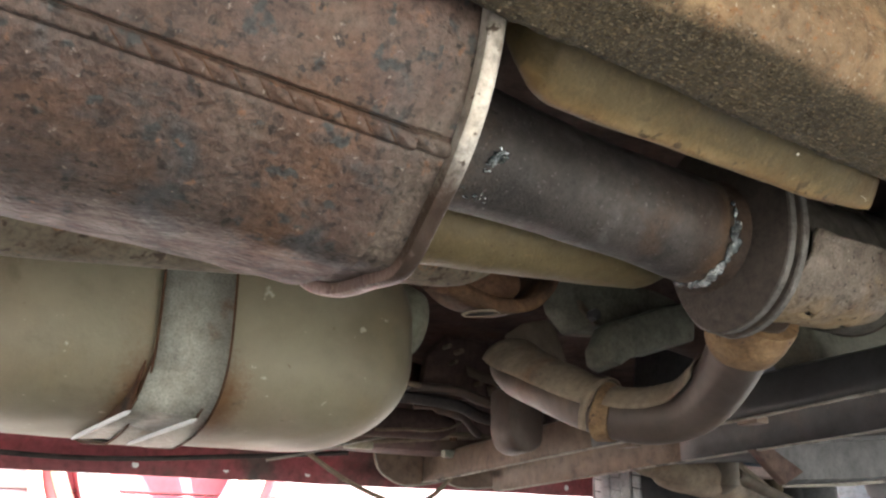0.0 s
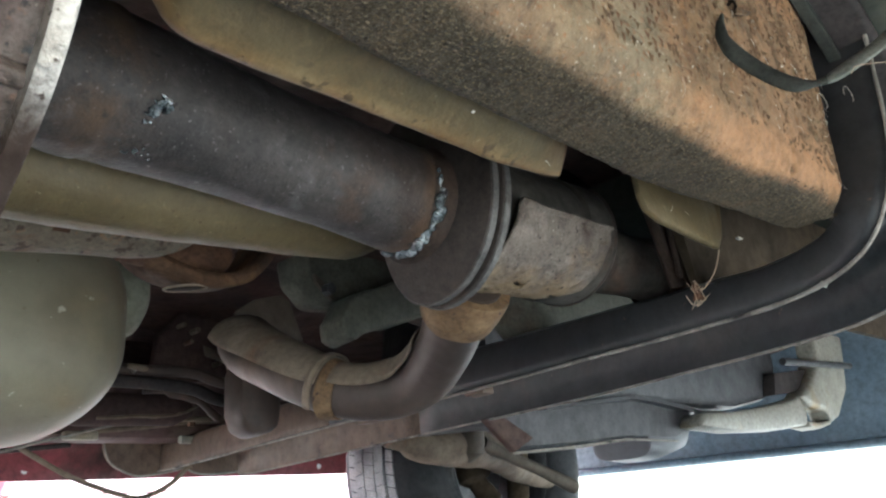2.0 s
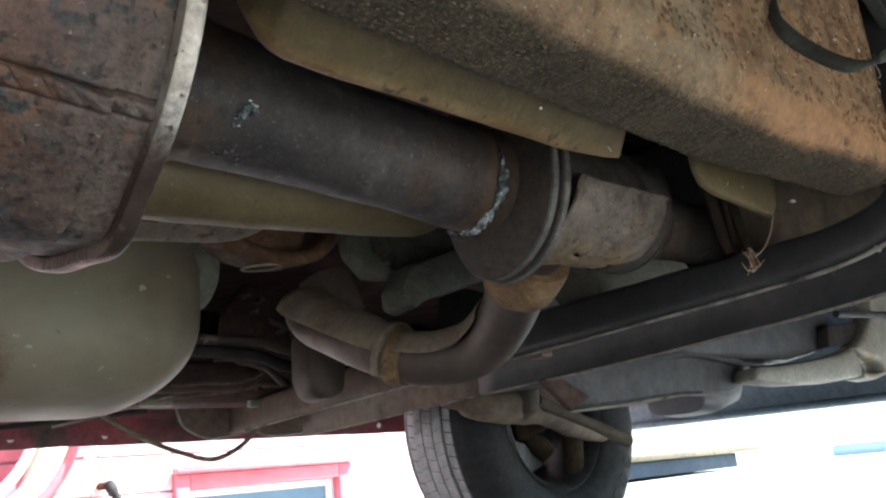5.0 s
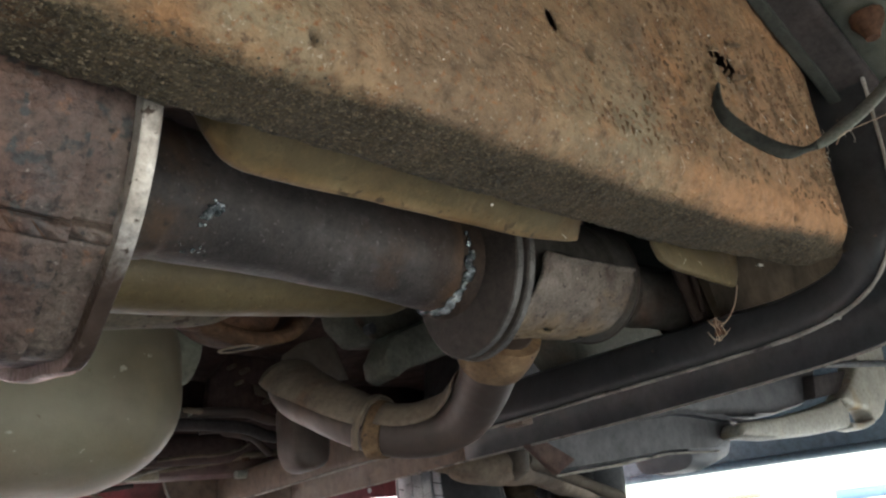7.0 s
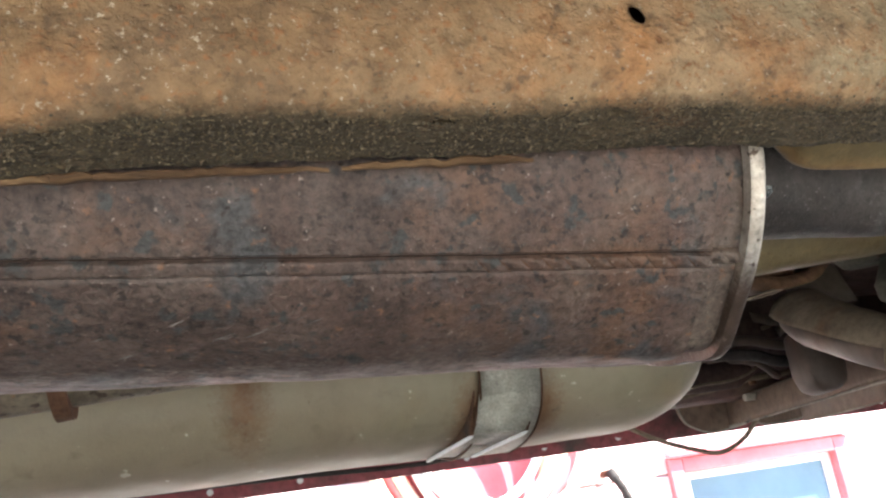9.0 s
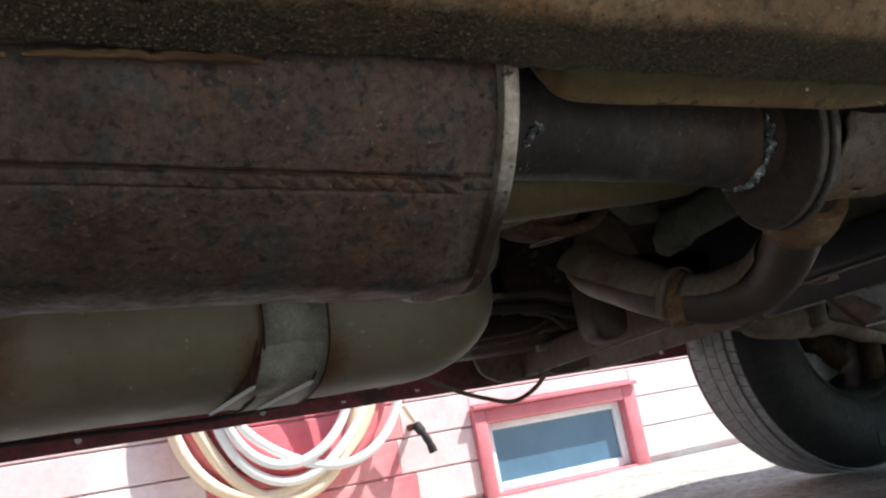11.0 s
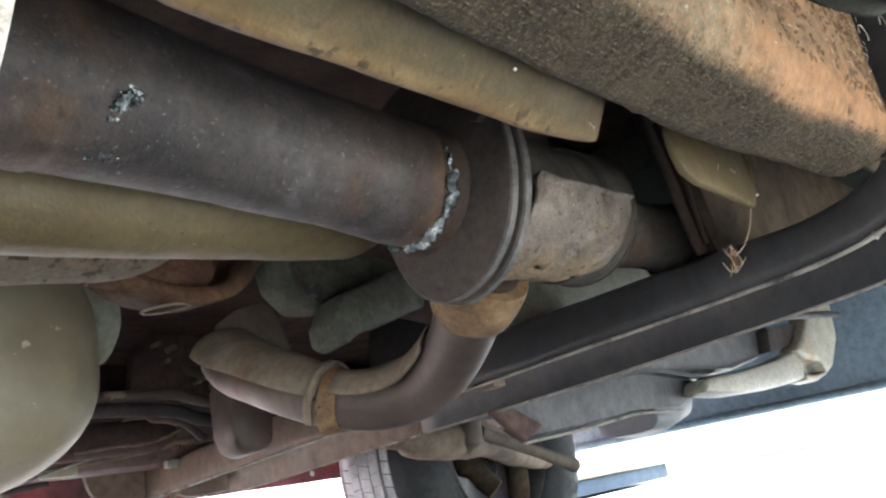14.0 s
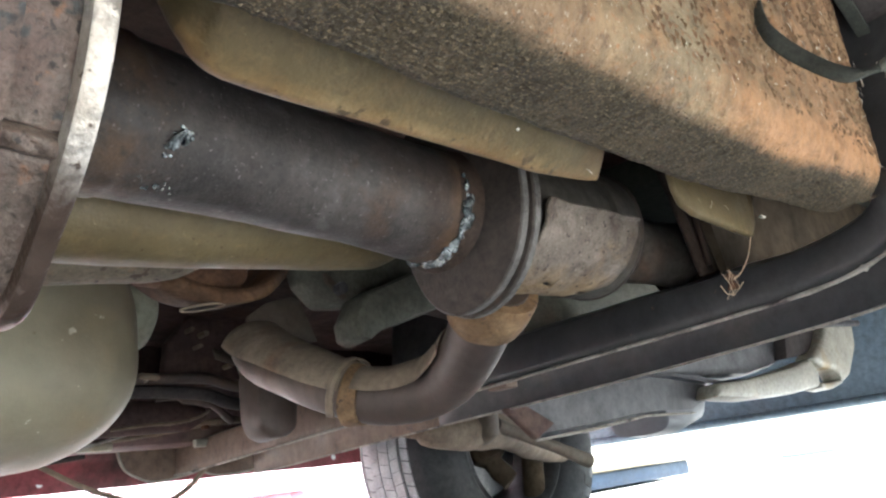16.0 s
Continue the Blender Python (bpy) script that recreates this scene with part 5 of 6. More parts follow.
def make_side_panel():
    p = thing("body_mount_panel", (0.66, 0.0, 0.53), "grey-green sheet panel above the rail's end with a dark sealed seam", "panel")

    def strip(y0, y1, drop, n=24):
        return [[Vector((x, y0 + (y1 - y0) * j / 6, 0.58 - 0.48 * (x - 0.614) - drop)) for j in range(7)] for x in [0.40 + 0.46 * i / n for i in range(n + 1)]]

    part("sheet", crumple(skin(strip(0.128, -0.236, 0.0), False, False), 0.004, 9), SAGE_PAINT, p, solid=0.003)
    part("seam", crumple(skin(strip(0.164, 0.127, 0.006), False, False), 0.002, 20), HOSE_BLACK, p, "dark rubbery seam strip", solid=0.006)
    part("ledge", crumple(skin(strip(0.163, 0.154, 0.013), False, False), 0.002, 30), WEB_DARK, p, "dark greenish ledge along the rail", solid=0.005)
    part("bolt", crumple(tube([(0.665, 0.107, 0.552), (0.665, 0.107, 0.545), (0.665, 0.107, 0.536), (0.665, 0.107, 0.532)], [0.012, 0.012, 0.006, 0.005], 12), 0.001, 60), STRAP_RUST, p, "rusty bolt")
    part("rust_patch", crumple(plate([(0.70, 0.100, 0.533), (0.74, 0.104, 0.513), (0.77, 0.082, 0.499), (0.72, 0.072, 0.523)], (0.43, 0, 0.9), 0.004, 0.001), 0.002, 40), RUST_DEEP, p, "flaking rust patch")


def make_under_bits():
    k = thing("lower_cover", (0.93, 0.55, 0.42), "grey-green dented cover behind the converter", "cover")
    part("sheet", crumple(plate([(0.83, 0.55, 0.443), (0.848, 0.55, 0.419), (0.862, 0.55, 0.402), (0.897, 0.55, 0.406), (0.98, 0.55, 0.423), (1.073, 0.55, 0.441), (1.212, 0.55, 0.474), (1.20, 0.55, 0.52), (0.83, 0.55, 0.52)], (0, 1, 0), 0.08, 0.01), 0.005, 16), GREEN_CAST, k)
    t = thing("rail_tab", (0.65, 0.26, 0.40), "beige painted tab hanging from the frame rail", "bracket")
    part("tab", crumple(plate([(0.568, 0.262, 0.425), (0.570, 0.262, 0.410), (0.577, 0.262, 0.400), (0.594, 0.262, 0.395), (0.627, 0.262, 0.394), (0.655, 0.262, 0.392), (0.682, 0.262, 0.390), (0.690, 0.262, 0.402), (0.695, 0.262, 0.428), (0.70, 0.27, 0.47), (0.60, 0.262, 0.47)], (0, 1, 0), 0.006, 0.002), 0.002, 25), OLIVE, t)
    p = thing("hanger_bracket", (0.76, 0.36, 0.40), "dark rusty hanger bracket beside the converter", "bracket")
    part("strap", crumple(ribbon(glide([(0.690, 0.335, 0.55), (0.702, 0.335, 0.497), (0.720, 0.335, 0.455), (0.731, 0.335, 0.428), (0.750, 0.336, 0.388)], 8), (1, 0.1, 0.25), 0.028), 0.001, 60), DIRT_AND_SHADE, p, "dark flat strap", solid=0.004)
    part("strap", crumple(ribbon(glide([(0.715, 0.331, 0.55), (0.727, 0.331, 0.49), (0.741, 0.331, 0.44), (0.750, 0.332, 0.395)], 8), (1, 0.2, 0.3), 0.007), 0.001, 60), DIRT_AND_SHADE, p, "dark strap edge", solid=0.004)
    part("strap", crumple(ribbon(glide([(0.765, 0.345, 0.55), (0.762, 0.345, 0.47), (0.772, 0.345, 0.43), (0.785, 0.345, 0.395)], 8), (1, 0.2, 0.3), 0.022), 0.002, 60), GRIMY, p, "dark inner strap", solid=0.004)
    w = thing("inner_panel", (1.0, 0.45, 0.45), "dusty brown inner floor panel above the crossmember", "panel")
    part("panel", crumple(block((0.86, 0.20, 0.52), (1.9, 0.60, 0.56), 0.012), 0.004, 10), RECESS_SHADE, w, "greenish panel painted dark for the recess's shade")
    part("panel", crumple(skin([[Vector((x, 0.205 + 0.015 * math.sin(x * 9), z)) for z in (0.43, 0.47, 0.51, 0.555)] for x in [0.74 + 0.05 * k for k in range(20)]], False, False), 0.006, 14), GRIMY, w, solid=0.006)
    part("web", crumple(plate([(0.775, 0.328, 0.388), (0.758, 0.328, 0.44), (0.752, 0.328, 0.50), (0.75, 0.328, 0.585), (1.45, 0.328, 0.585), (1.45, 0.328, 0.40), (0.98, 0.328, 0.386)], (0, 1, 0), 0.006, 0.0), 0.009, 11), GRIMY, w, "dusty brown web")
    # sheet added to fill the gap with the recess's painted shade
    part("recess_sheet", crumple(skin([[Vector((x, 0.50 + 0.02 * (z - 0.47), z)) for z in (0.470, 0.505, 0.545, 0.59)] for x in [0.84 + 0.04 * k for k in range(18)]], False, False), 0.004, 12), RECESS_SHADE, w, "added greenish sheet painted dark for the recess's shade", solid=0.004)
    part("chip", block((0.872, 0.3225, 0.4525), (0.881, 0.3265, 0.4543), 0.0006), PALE_FLECK, w, "pale chip")
    make_side_panel()
    s = thing("hanging_strap", (0.55, 0.13, 0.42), "dark and grey-green flat strap hanging in a loop below the rail", "strap")
    path = glide([(0.514, 0.166, 0.474), (0.506, 0.163, 0.462), (0.500, 0.158, 0.447), (0.502, 0.147, 0.430), (0.503, 0.130, 0.4125), (0.514, 0.118, 0.4130), (0.525, 0.102, 0.422), (0.546, 0.086, 0.440), (0.60, 0.055, 0.49)], 8)
    rings = []
    for i, q in enumerate(path):
        u = i / (len(path) - 1)
        wv = Vector((0.35, -0.5 + 0.9 * u, 0.75 - 0.3 * u)).normalized() * (0.0056 - 0.0036 * math.exp(-((u - 0.60) / 0.06) ** 2))
        rings.append([q - wv, q, q + wv])
    part("webbing", skin(rings[:42], False, False), WEB_DARK, s, "dark frayed end", solid=0.0018)
    part("webbing", skin(rings[41:], False, False), STRAP_GREY, s, "grey-green webbing", solid=0.0018)


make_under_bits()


def make_lines():
    for pts, r, mat, lab in (
        ([(0.45, 1.15, 0.455), (0.656, 1.15, 0.454), (0.746, 1.13, 0.452), (0.80, 1.13, 0.440), (0.90, 1.10, 0.42)], 0.0085, CROSS_PIPE, "brown metal fuel line behind the tank"),
        ([(0.45, 1.16, 0.437), (0.657, 1.15, 0.437), (0.746, 1.13, 0.428), (0.80, 1.13, 0.413), (0.90, 1.10, 0.40)], 0.0095, HOSE_BLACK, "black rubber fuel hose behind the tank"),
        # tan tone of this cable stands in for the haze over it
        ([(0.593, 1.40, 0.385), (0.683, 1.40, 0.333), (0.760, 1.40, 0.303), (0.815, 1.40, 0.291), (0.868, 1.40, 0.310), (0.91, 1.40, 0.345)], 0.0044, TAN_SHIELD, "thin brown cable sagging below the sill, haze painted in as tan"),
        ([(-0.4, 1.44, 0.36), (0.0, 1.42, 0.352), (0.25, 1.42, 0.345), (0.5, 1.42, 0.362), (0.7, 1.42, 0.38)], 0.004, HOSE_BLACK, "thin dark cable along the sill")):
        t = thing("fuel_line" if r > 0.008 else "cable", pts[0], lab, "hose" if r > 0.008 else "cable")
        part("line", tube(glide(pts, 8), r, 12), mat, t)
    f = thing("frame_rail", (0.2, 1.38, 0.37), "dusty brown far frame rail with a pale lower edge", "frame rail")
    part("box_section", crumple(block((-1.2, 1.36, 0.382), (2.0, 1.43, 0.50), 0.012), 0.002, 9), HAZED_BROWN, f)
    part("edge", crumple(tube(glide([(0.50, 1.352, 0.381), (0.683, 1.352, 0.392), (0.798, 1.352, 0.403), (0.895, 1.352, 0.415), (0.971, 1.352, 0.418)], 6), [0.003] * 8 + [0.0045] * 10 + [0.006] * 7, 10), 0.002, 40), TAN_SHIELD, f, "pale dusty edge")
    for x, z, n in ((0.652, 0.378, 0.055), (0.852, 0.374, 0.042)):
        part("clip", crumple(block((x, 1.333, z), (x + n, 1.346, z + 0.013), 0.003), 0.001, 50), PALE_CAST, f, "pale clip")
    g = thing("line_bracket", (0.80, 1.2, 0.50), "grimy bolted bracket holding the fuel lines", "bracket")
    part("plate", crumple(plate([(0.72, 1.2, 0.44), (0.735, 1.2, 0.52), (0.77, 1.2, 0.56), (0.86, 1.2, 0.56), (0.88, 1.2, 0.47), (0.83, 1.2, 0.455)], (0, 1, 0), 0.02, 0.004), 0.006, 25), UNDERCOAT, g)
    for x, z, r in ((0.765, 0.538, 0.004), (0.789, 0.532, 0.005), (0.778, 0.512, 0.0035), (0.83, 0.482, 0.0045)):
        part("bolt", tube([(x, 1.178, z), (x, 1.199, z)], r, 6), TAN_SHIELD, g, "dusty pale bolt")
    part("clamp", crumple(ribbon(glide([(0.80, 1.18, 0.500), (0.82, 1.165, 0.488), (0.848, 1.16, 0.480), (0.85, 1.19, 0.47)], 5), (0, 0.3, 1), 0.018), 0.002, 40), ARM_DUST, g, "dusty folded clamp", solid=0.003)
    part("tail", crumple(tube(glide([(0.72, 1.22, 0.437), (0.76, 1.21, 0.436), (0.80, 1.21, 0.43), (0.85, 1.22, 0.40)], 5), [0.004] * 5 + [0.009] * 6 + [0.006] * 5, 10), 0.003, 40), CROSS_PIPE, g)
    q = thing("vapour_canister", (0.75, 1.26, 0.39), "dark rounded canister behind the tank with a pale torn edge", "canister")
    part("body", crumple(tube([(0.60, 1.27, 0.415), (0.64, 1.27, 0.415), (0.80, 1.27, 0.418), (0.83, 1.27, 0.42)], [0.014, 0.026, 0.026, 0.012], 20), 0.002, 20), UNDERCOAT, q)
    part("torn_edge", crumple(ribbon(glide([(0.655, 1.235, 0.396), (0.71, 1.235, 0.401), (0.758, 1.235, 0.402), (0.806, 1.235, 0.412), (0.84, 1.235, 0.432)], 6), (0.2, 0.3, 1), 0.005), 0.004, 70), TAN_SHIELD, q, "pale torn plastic edge", solid=0.0015)
    q = thing("cable", (0.70, 1.3, 0.39), "thin brown wire looped behind the tank", "cable")
    part("line", tube(glide([(0.50, 1.3, 0.345), (0.563, 1.3, 0.359), (0.631, 1.3, 0.377), (0.733, 1.3, 0.401), (0.80, 1.3, 0.414)], 6), 0.0022, 8), EDGE_DUST, q)
    q = thing("line_pin", (0.66, 1.13, 0.454), "small dusty tan plastic pin on the fuel lines", "clip")
    part("pin", crumple(tube([(0.648, 1.13, 0.455), (0.652, 1.13, 0.455), (0.674, 1.13, 0.453), (0.678, 1.13, 0.453)], [0.003, 0.0048, 0.0048, 0.003], 10), 0.0008, 90), TAN_SHIELD, q)
    part("stem", tube([(0.663, 1.13, 0.454), (0.663, 1.146, 0.450)], 0.003, 8), PALE_CAST, q)
    q = thing("bracket_end", (0.87, 1.3, 0.41), "flat tan bracket end above the sill", "bracket")
    part("plate", crumple(plate([(0.836, 1.3, 0.405), (0.84, 1.3, 0.412), (0.915, 1.3, 0.418), (0.922, 1.3, 0.408)], (0, 1, 0.1), 0.04, 0.002), 0.002, 40), TAN_SHIELD, q)
    part("bolt", tube([(0.86, 1.315, 0.400), (0.86, 1.315, 0.41)], 0.007, 6), STRAP_RUST, q)
    h = thing("heat_plate", (0.72, 0.98, 0.34), "brown dusty plate hanging behind the crossover pipe", "plate")
    part("sheet", crumple(plate([(0.735, 0.98, 0.44), (0.735, 0.98, 0.372), (0.745, 0.98, 0.347), (0.772, 0.98, 0.341), (0.80, 0.98, 0.352), (0.812, 0.98, 0.44)], (0.1, 1, 0), 0.06, 0.012), 0.003, 15), CROSS_PIPE, h)


make_lines()


WHEEL = Vector((1.78, 1.50, 0.345))
SUSP = thing("front_suspension", (1.78, 1.50, 0.0), "front suspension with black tyre, steel rim and brown control arm", "suspension")


def make_engine():
    e = thing("oil_pan", (1.4, 0.85, 0.31), "grey dusty engine oil pan with a sloped sump", "oil pan")

    def ring(x, y0, y1, zb, zt, n=40):
        return [Vector((x, y, z)) for y, z in oval((y0 + y1) / 2, (zb + zt) / 2, (y1 - y0) / 2, (zt - zb) / 2, 4.5, n)]

    def wedge(x, zb, y0=0.75, lean=0.0, deep=1.0):
        return [Vector((x + lean * k + 1.5 * (y - y0), y0 + (y - y0) * deep, z)) for y, z, k in ((y0, 0.50, 1), (y0 - 0.004, zb + 0.06, 0.4), (y0, zb + 0.006, 0), (y0 + 0.012, zb, 0), (y0 + 0.05, zb + 0.002, 0), (y0 + 0.08, zb + 0.03, 0.4), (y0 + 0.10, zb + 0.10, 0.8), (y0 + 0.12, 0.50, 1))]

    part("sump", crumple(skin([wedge(0.985, 0.335, 0.752, 0.0, 0.2), wedge(1.014, 0.294), wedge(1.165, 0.302), wedge(1.314, 0.314), wedge(1.484, 0.314), wedge(1.54, 0.33)]), 0.002, 10), GREY_CAST, e)
    part("end_face", crumple(plate([(0.958, 0.744, 0.335), (0.985, 0.744, 0.346), (1.062, 0.744, 0.312), (1.016, 0.744, 0.292)], (0, 1, 0), 0.012, 0.003), 0.001, 20), UNDERCOAT, e, "red-brown corner plate")
    part("hem", crumple(tube([(1.016, 0.748, 0.291), (1.165, 0.748, 0.300), (1.314, 0.748, 0.313), (1.484, 0.748, 0.312)], 0.0022, 8), 0.001, 40), EDGE_DUST, e, "pale dusty lower hem")
    part("lobe", crumple(skin([ring(1.375, 0.755, 0.86, 0.35, 0.40), ring(1.395, 0.75, 0.87, 0.287, 0.40), ring(1.455, 0.75, 0.87, 0.283, 0.40), ring(1.53, 0.75, 0.87, 0.300, 0.40), ring(1.565, 0.755, 0.86, 0.345, 0.40)]), 0.003, 15), LOBE, e, "paler rounded drain lobe")
    part("rim", crumple(skin([[Vector((x, y, z + dz)) for y, dz in ((0.730, 0.0), (0.730, 0.006), (0.785, 0.006), (0.785, 0.0))] for x, z in ((1.08, 0.350), (1.20, 0.363), (1.331, 0.377), (1.40, 0.374), (1.48, 0.366), (1.563, 0.360), (1.70, 0.362))]), 0.002, 18), GREY_CAST, e, "dusty bolted pan rim")
    part("upper", crumple(plate([(1.20, 0.74, 0.362), (1.393, 0.74, 0.375), (1.733, 0.74, 0.377), (1.892, 0.74, 0.40), (1.978, 0.74, 0.468), (1.96, 0.74, 0.57), (1.15, 0.74, 0.57), (1.12, 0.74, 0.41)], (0, 1, 0), 0.4, 0.015), 0.004, 9), GREY_CAST, e)
    b = thing("engine_bracket", (1.8, 0.7, 0.34), "pale alloy engine bracket with a dark cut-out", "bracket")
    part("foot", crumple(plate([(1.49, 0.70, 0.332), (1.51, 0.70, 0.356), (1.656, 0.70, 0.365), (1.873, 0.70, 0.388), (1.97, 0.70, 0.405), (2.0, 0.70, 0.375), (1.99, 0.70, 0.345), (1.85, 0.70, 0.332), (1.627, 0.70, 0.326)], (0, 1, 0), 0.05, 0.008), 0.002, 12), PALE_CAST, b)
    part("post", crumple(plate([(1.96, 0.69, 0.405), (2.026, 0.69, 0.432), (2.106, 0.69, 0.492), (2.10, 0.69, 0.57), (2.30, 0.69, 0.57), (2.287, 0.69, 0.504), (2.258, 0.69, 0.434), (2.169, 0.69, 0.367), (2.11, 0.69, 0.350), (2.09, 0.69, 0.380), (2.01, 0.69, 0.384)], (0, 1, 0), 0.05, 0.010), 0.003, 12), PALE_CAST, b)
    part("tip", crumple(plate([(1.985, 0.695, 0.340), (1.98, 0.695, 0.352), (2.05, 0.695, 0.350), (2.11, 0.695, 0.358), (2.12, 0.695, 0.350), (2.04, 0.695, 0.336)], (0, 1, 0), 0.045, 0.004), 0.001, 20), PALE_CAST, b)
    part("brace", tube([(1.887, 0.69, 0.474), (2.31, 0.69, 0.495)], 0.008, 10), GREY_CAST, b)
    # black plate put where the bracket's cut-out is only in shade
    part("pocket", crumple(plate([(1.895, 0.715, 0.455), (2.09, 0.715, 0.478), (2.05, 0.715, 0.425), (1.877, 0.715, 0.407)], (0, 1, 0), 0.03, 0.004), 0.002, 20), HOSE_BLACK, b, "dark plate painting the shade in the cut-out")
    part("control_arm", crumple(tube(glide([(1.20, 1.20, 0.376), (1.32, 1.21, 0.355), (1.45, 1.23, 0.36), (1.58, 1.27, 0.352), (1.80, 1.35, 0.312), (2.02, 1.41, 0.287)], 6), [0.02] * 4 + list(np.linspace(0.030, 0.047, 10)) + list(np.linspace(0.045, 0.018, 17)), 16), 0.004, 18), TAN_SHIELD, SUSP, "dusty brown control arm")
    part("ball_joint", crumple(tube([(1.44, 1.20, 0.405), (1.44, 1.21, 0.345), (1.44, 1.215, 0.325)], [0.036, 0.040, 0.014], 24), 0.004, 30), ARM_DUST, SUSP)
    part("tie_rod", crumple(tube([(1.48, 1.20, 0.362), (1.56, 1.20, 0.338), (1.68, 1.20, 0.302), (1.80, 1.20, 0.264)], [0.016, 0.013, 0.013, 0.017], 12), 0.003, 25), ARM_DUST, SUSP, "dusty brown tie rod")
    part("shock", crumple(tube([(1.88, 1.44, 0.18), (1.87, 1.42, 0.30), (1.84, 1.38, 0.48)], 0.028, 18), 0.002, 20), GRIMY, SUSP)
    d = thing("front_valance", (2.5, 0.8, 0.36), "blue-grey plastic front valance of the car, with haze painted into its colour", "valance")
    part("panel", crumple(plate([(2.46, -0.28, 0.300), (2.46, 1.72, 0.322), (2.46, 1.72, 1.0), (2.46, -0.28, 1.0)], (1, 0, 0), 0.06, 0.02), 0.003, 5), HAZED_BLUE_PLASTIC, d)
    part("lower_lip", tube([(2.455, -0.28, 0.304), (2.455, 0.7, 0.312), (2.455, 1.72, 0.326)], 0.012, 10), HAZED_BLUE_PLASTIC, d)
    sh = thing("splash_shield", (2.1, 1.25, 0.42), "dark plastic splash shield in front of the engine", "splash shield")
    part("sheet", crumple(block((1.7, 1.16, 0.405), (2.45, 1.36, 0.44), 0.01), 0.004, 8), HAZED_BLUE_PLASTIC, sh)


make_engine()


def make_wheel():
    w = SUSP
    R, half = 0.355, 0.115

    def ring(r, y, n=72):
        return [Vector((WHEEL.x + r * math.cos(2 * math.pi * i / n), WHEEL.y + y, WHEEL.z + r * math.sin(2 * math.pi * i / n))) for i in range(n)]

    prof = [(0.178, -0.080), (0.184, -0.100), (0.205, -0.118), (0.245, -0.128), (0.280, -0.129), (0.310, -0.121), (0.332, -0.104), (0.343, -0.084), (0.347, -0.07), (0.349, 0.0), (0.347, 0.07), (0.343, 0.084), (0.332, 0.104), (0.310, 0.121), (0.28, 0.129), (0.245, 0.128), (0.205, 0.118), (0.178, 0.08)]
    tyre = part("tyre", skin([ring(r, y) for r, y in prof], True, False), RUBBER, w)
    bm = bmesh.new()
    for lane, (y0, y1) in enumerate(((-0.074, -0.050), (-0.047, -0.019), (-0.016, 0.016), (0.019, 0.047), (0.050, 0.074))):
        for k in range(78):
            a0 = 2 * math.pi * (k + 0.5 * (lane % 2)) / 78
            a1 = a0 + 2 * math.pi / 78 * (0.90 if lane in (0, 4) else 0.95)
            r0, r1 = 0.343, R - (0.006 if lane in (0, 4) else 0)
            sk = 0.005 * (1 if lane % 2 else -1)
            v = []
            for r in (r0, r1):
                for a, y, s in ((a0, y0, 0), (a1, y0, 0), (a1, y1, sk), (a0, y1, sk)):
                    b = a + s / R
                    v.append(bm.verts.new((WHEEL.x + r * math.cos(b), WHEEL.y + y, WHEEL.z + r * math.sin(b))))
            for q in ((4, 5, 6, 7), (0, 1, 5, 4), (1, 2, 6, 5), (2, 3, 7, 6), (3, 0, 4, 7)):
                bm.faces.new([v[i] for i in q])
    tagged(part("tread", bm, TREAD, tyre, "dusty grey tread blocks", smooth=False), kind="stuff")
    for k in range(7):
        a = radians(-93 + 11 * k)
        pts = [(WHEEL.x + r * math.cos(a + da), WHEEL.y - 0.1278, WHEEL.z + r * math.sin(a + da)) for r, da in ((0.266, -0.05), (0.266, 0.045), (0.298, 0.045), (0.298, -0.05))]
        part("sidewall_bar", plate(pts, (0, -1, 0), 0.002), SIDEWALL, tyre, "raised faded sidewall bar", smooth=False)
    rim = part("rim", skin([ring(r, y) for r, y in ((0.183, -0.10), (0.188, -0.104), (0.182, -0.108), (0.172, -0.098), (0.163, -0.07), (0.158, 0.0), (0.154, 0.06), (0.160, 0.085), (0.18, 0.09))], True, False), RIM, w, "steel rim seen from inside", solid=0.003)
    part("hub", tube([WHEEL + Vector((0, 0.055, 0)), WHEEL + Vector((0, 0.075, 0))], 0.095, 32), RIM, rim)
    for k in range(5):
        a0 = radians(-20 + 72 * k)
        pts = [(0.09, 0.0), (0.160, 0.0), (0.160, 0.33), (0.160, 0.66), (0.160, 1.0), (0.09, 1.0), (0.09, 0.5)]
        ring_ = [WHEEL + Vector((r * math.cos(a0 + u * radians(56)), 0.055, r * math.sin(a0 + u * radians(56)))) for r, u in pts]
        part("spoke", plate(ring_, (0, 1, 0), 0.008, 0.002), RIM, rim)
    part("brake_disc", tube([WHEEL + Vector((0, 0.01, 0)), WHEEL + Vector((0, 0.03, 0))], 0.132, 40), ROTOR, w, "worn bright brake disc")
    part("knuckle", crumple(tube(glide([WHEEL + Vector((-0.07, -0.16, 0.16)), WHEEL + Vector((-0.09, -0.10, 0.05)), WHEEL + Vector((-0.09, -0.09, -0.04)), WHEEL + Vector((-0.07, -0.13, -0.10))], 6), [0.028] * 6 + [0.042] * 7 + [0.024] * 6, 18), 0.010, 26), GRIMY, w, "grimy steering knuckle")
    part("caliper", crumple(block(WHEEL + Vector((0.06, -0.07, -0.02)), WHEEL + Vector((0.13, 0.06, 0.14)), 0.015), 0.004, 20), UNDERCOAT, w)


make_wheel()


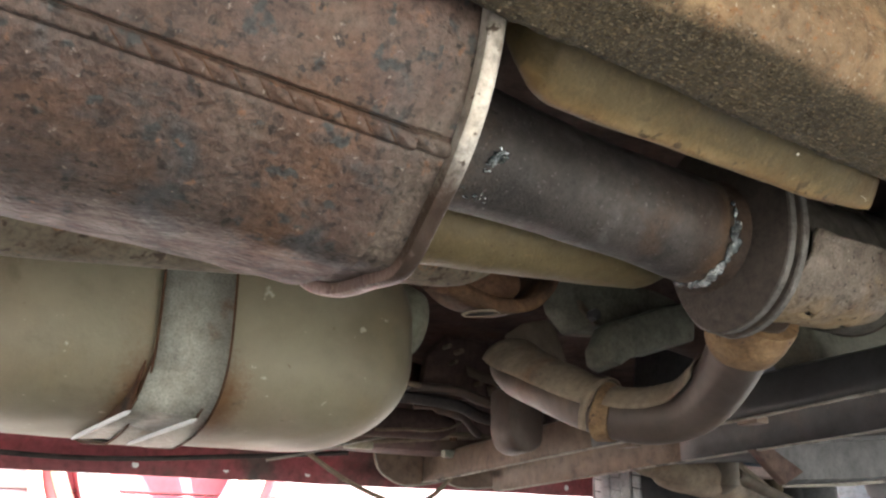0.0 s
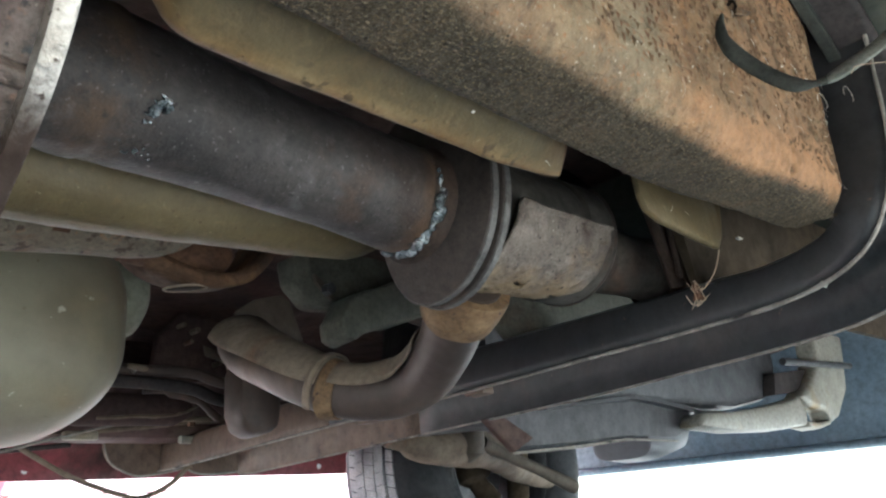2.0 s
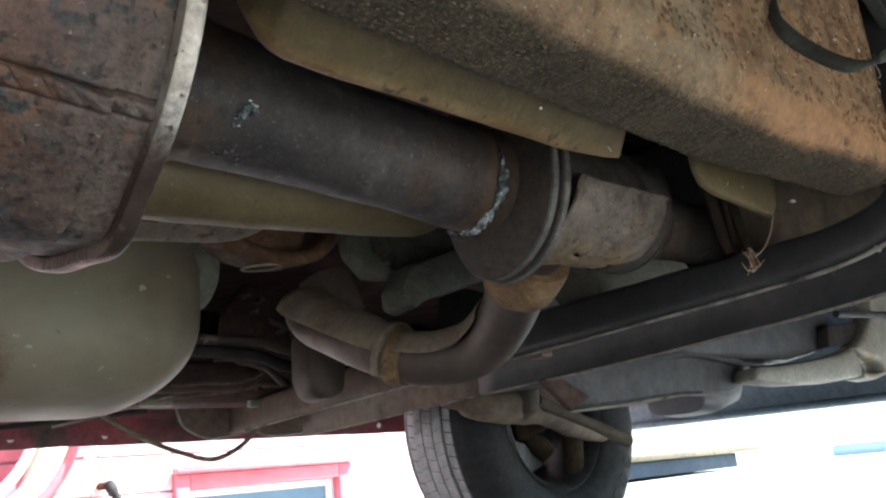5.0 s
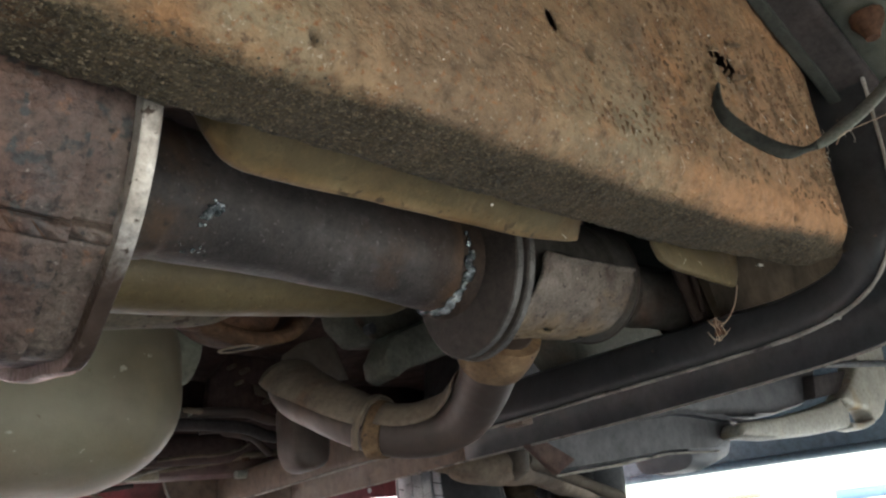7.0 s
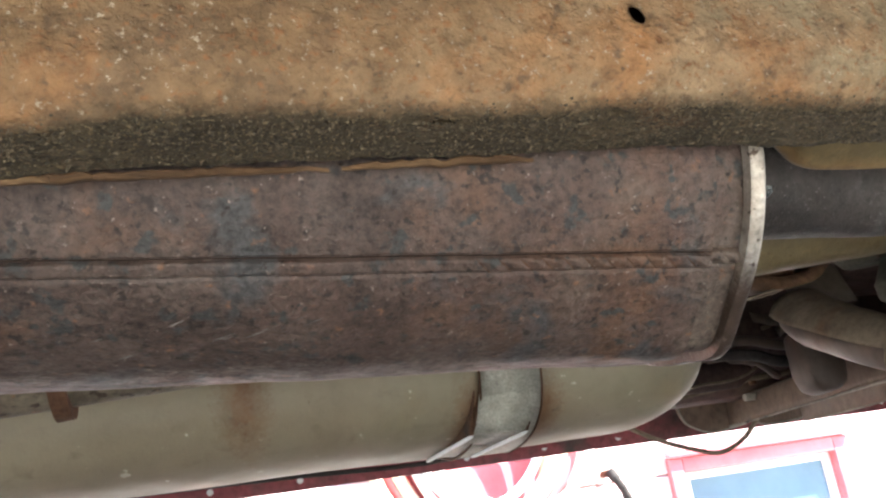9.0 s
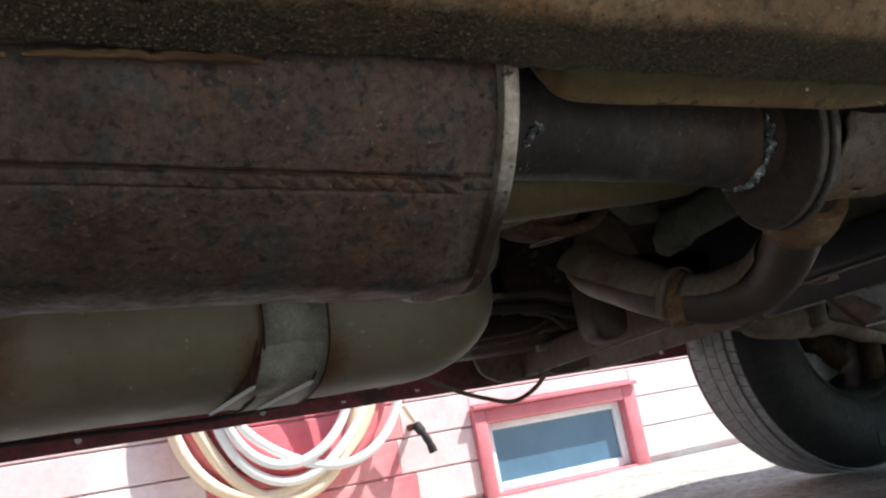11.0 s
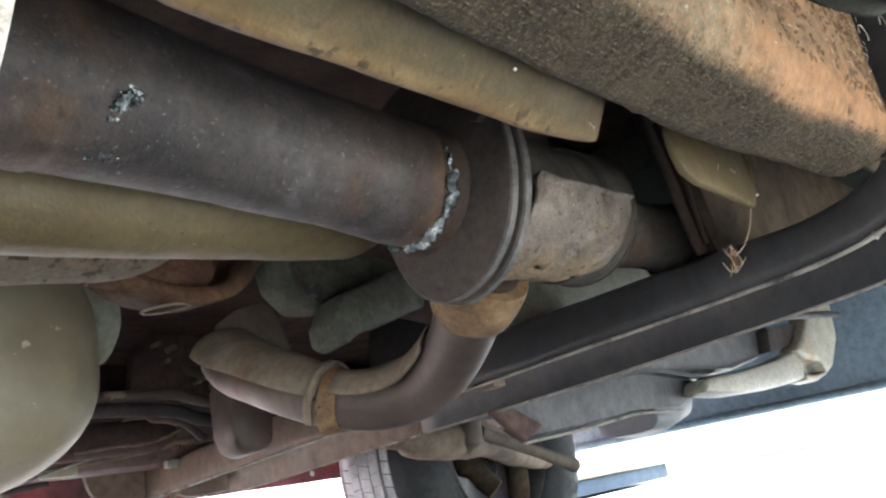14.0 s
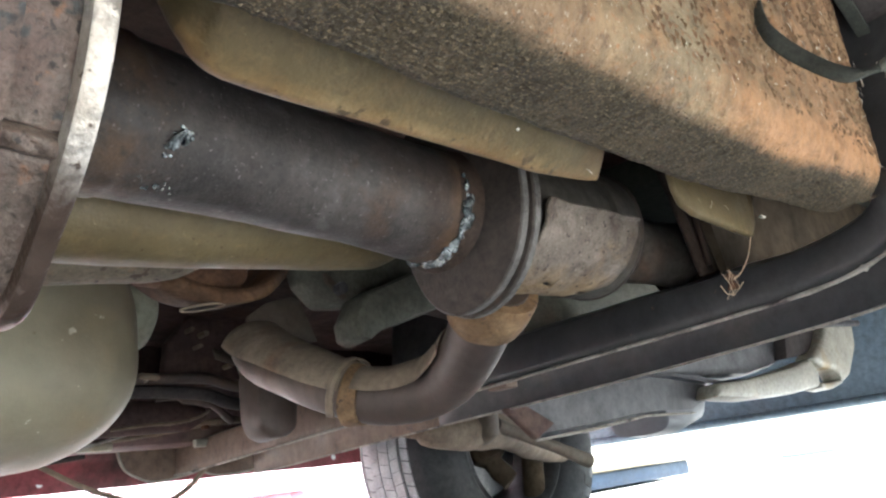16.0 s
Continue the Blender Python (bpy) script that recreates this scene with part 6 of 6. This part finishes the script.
# ---- small litter ----
def make_straws():
    rnd = random.Random(11)
    k = thing("straw_tuft", (0.70, 0.295, 0.365), "dry straw tuft caught on the crossmember", "straw")
    part("stalk", tube(glide([(0.716, 0.278, 0.400), (0.714, 0.283, 0.385), (0.708, 0.29, 0.372), (0.697, 0.297, 0.364)], 6), 0.0005, 6), STRAW, k)
    for i in range(11):
        a, b = rnd.uniform(0, 6.28), rnd.uniform(0, 6.28)
        p = Vector((0.697 + rnd.uniform(-0.006, 0.006), 0.294 + rnd.uniform(-0.003, 0.003), 0.364 + rnd.uniform(-0.006, 0.006)))
        d = Vector((math.cos(a), 0.3 * math.sin(b), math.sin(a))) * rnd.uniform(0.006, 0.013)
        e = Vector((math.cos(b), 0.2, math.sin(b))) * rnd.uniform(0.002, 0.006)
        part("stalk", tube(glide([p - d, p - d * 0.3 + e, p + d * 0.4 + e * 0.6, p + d - e * 0.5], 5), rnd.uniform(0.0002, 0.0004), 5), STRAW, k)
    bm = bmesh.new()
    for i in range(9):
        r = rnd.uniform(0.0012, 0.0028)
        blob(bm, Vector((0.698 + rnd.uniform(-0.007, 0.007), 0.294, 0.365 + rnd.uniform(-0.006, 0.006))), (r * 1.6, r, r * 0.8), i * 1.9)
    part("clod", bm, STRAP_RUST, k, "brown crumbs of dirt", smooth=False)
    for a, b, c in (((0.490, 0.0985, 0.400), (0.510, 0.0985, 0.412), (0.601, 0.0985, 0.448)), ((0.44, 0.1635, 0.398), (0.443, 0.1625, 0.403), (0.441, 0.1620, 0.409)), ((0.30, 0.163, 0.43), (0.303, 0.162, 0.433), (0.309, 0.162, 0.432)),
                    ((0.50, 0.163, 0.44), (0.505, 0.162, 0.445), (0.504, 0.162, 0.45)), ((0.60, 0.163, 0.43), (0.606, 0.162, 0.431), (0.609, 0.162, 0.428))):
        t = thing("straw", a, "single dry straw stuck to the underside", "straw", "loose straws")
        part("stalk", tube(glide([a, b, c], 5), 0.00026, 5), STRAW, t)
    for at, r in (((0.654, 0.158, 0.464), 0.0075), ((0.700, 0.152, 0.482), 0.0085)):
        t = thing("dry_curl", at, "thin curled dry plant fibre at the rail's end", "fibre", "loose straws")
        part("stalk", tube([Vector(at) + Vector((r * math.cos(a), 0.002 * a / 6, 0.7 * r * math.sin(a))) for a in [0.25 * i - 1.2 for i in range(20)]], 0.00022, 5), PALE_FLECK, t)
    g = thing("grit", (0.36, 0.232, 0.389), "pale grit flecks stuck to the frame rail", "grit", kind="stuff")
    bm = bmesh.new()
    blob(bm, Vector((0.353, 0.2265, 0.3885)), (0.0011, 0.0008, 0.0008), 3.0)
    for i in range(12):
        s = rnd.uniform(0.0003, 0.0008)
        blob(bm, Vector((rnd.uniform(0.2, 0.66), RAIL_Y0 - 0.0002, rnd.uniform(0.41, 0.52))), (s * rnd.uniform(1, 3), s * 0.6, s), i * 0.77)
    part("fleck", bm, PALE_FLECK, g)
    f = thing("dry_fibres", (0.60, 0.164, 0.40), "tiny dry plant fibres stuck to the rusty rail", "fibres", kind="stuff")
    bm = bmesh.new()
    for i in range(48):
        a, n = rnd.uniform(0, 6.28), rnd.uniform(0.0010, 0.0032)
        if i < 44:
            x = 0.68 - 0.30 * rnd.random() ** 1.6
            p = Vector((x, RAIL_Y0 - 0.0012, rnd.uniform(0.402, 0.52)))
            d = Vector((math.cos(a), -0.3 * rnd.random(), math.sin(a))) * n
        else:
            x = rnd.uniform(0.30, 0.62)
            p = Vector((x, 0.236 + 0.006 * rnd.random() - 0.062 * max(0.0, (x - 0.53) / 0.165) ** 2, 0.3885))
            d = Vector((0.5 * math.cos(a), 0.4 * math.sin(a), -0.7)) * n
        e = Vector((rnd.uniform(-1, 1), -0.2, rnd.uniform(-1, 1))) * n * 0.5
        tube(glide([p - d * 0.6, p + e * 0.6, p + d * 0.7 + e, p + d * 1.4 - e * 0.3], 4), 0.00011, 4, True, bm)
    part("fibre", bm, PALE_FLECK, f)


make_straws()
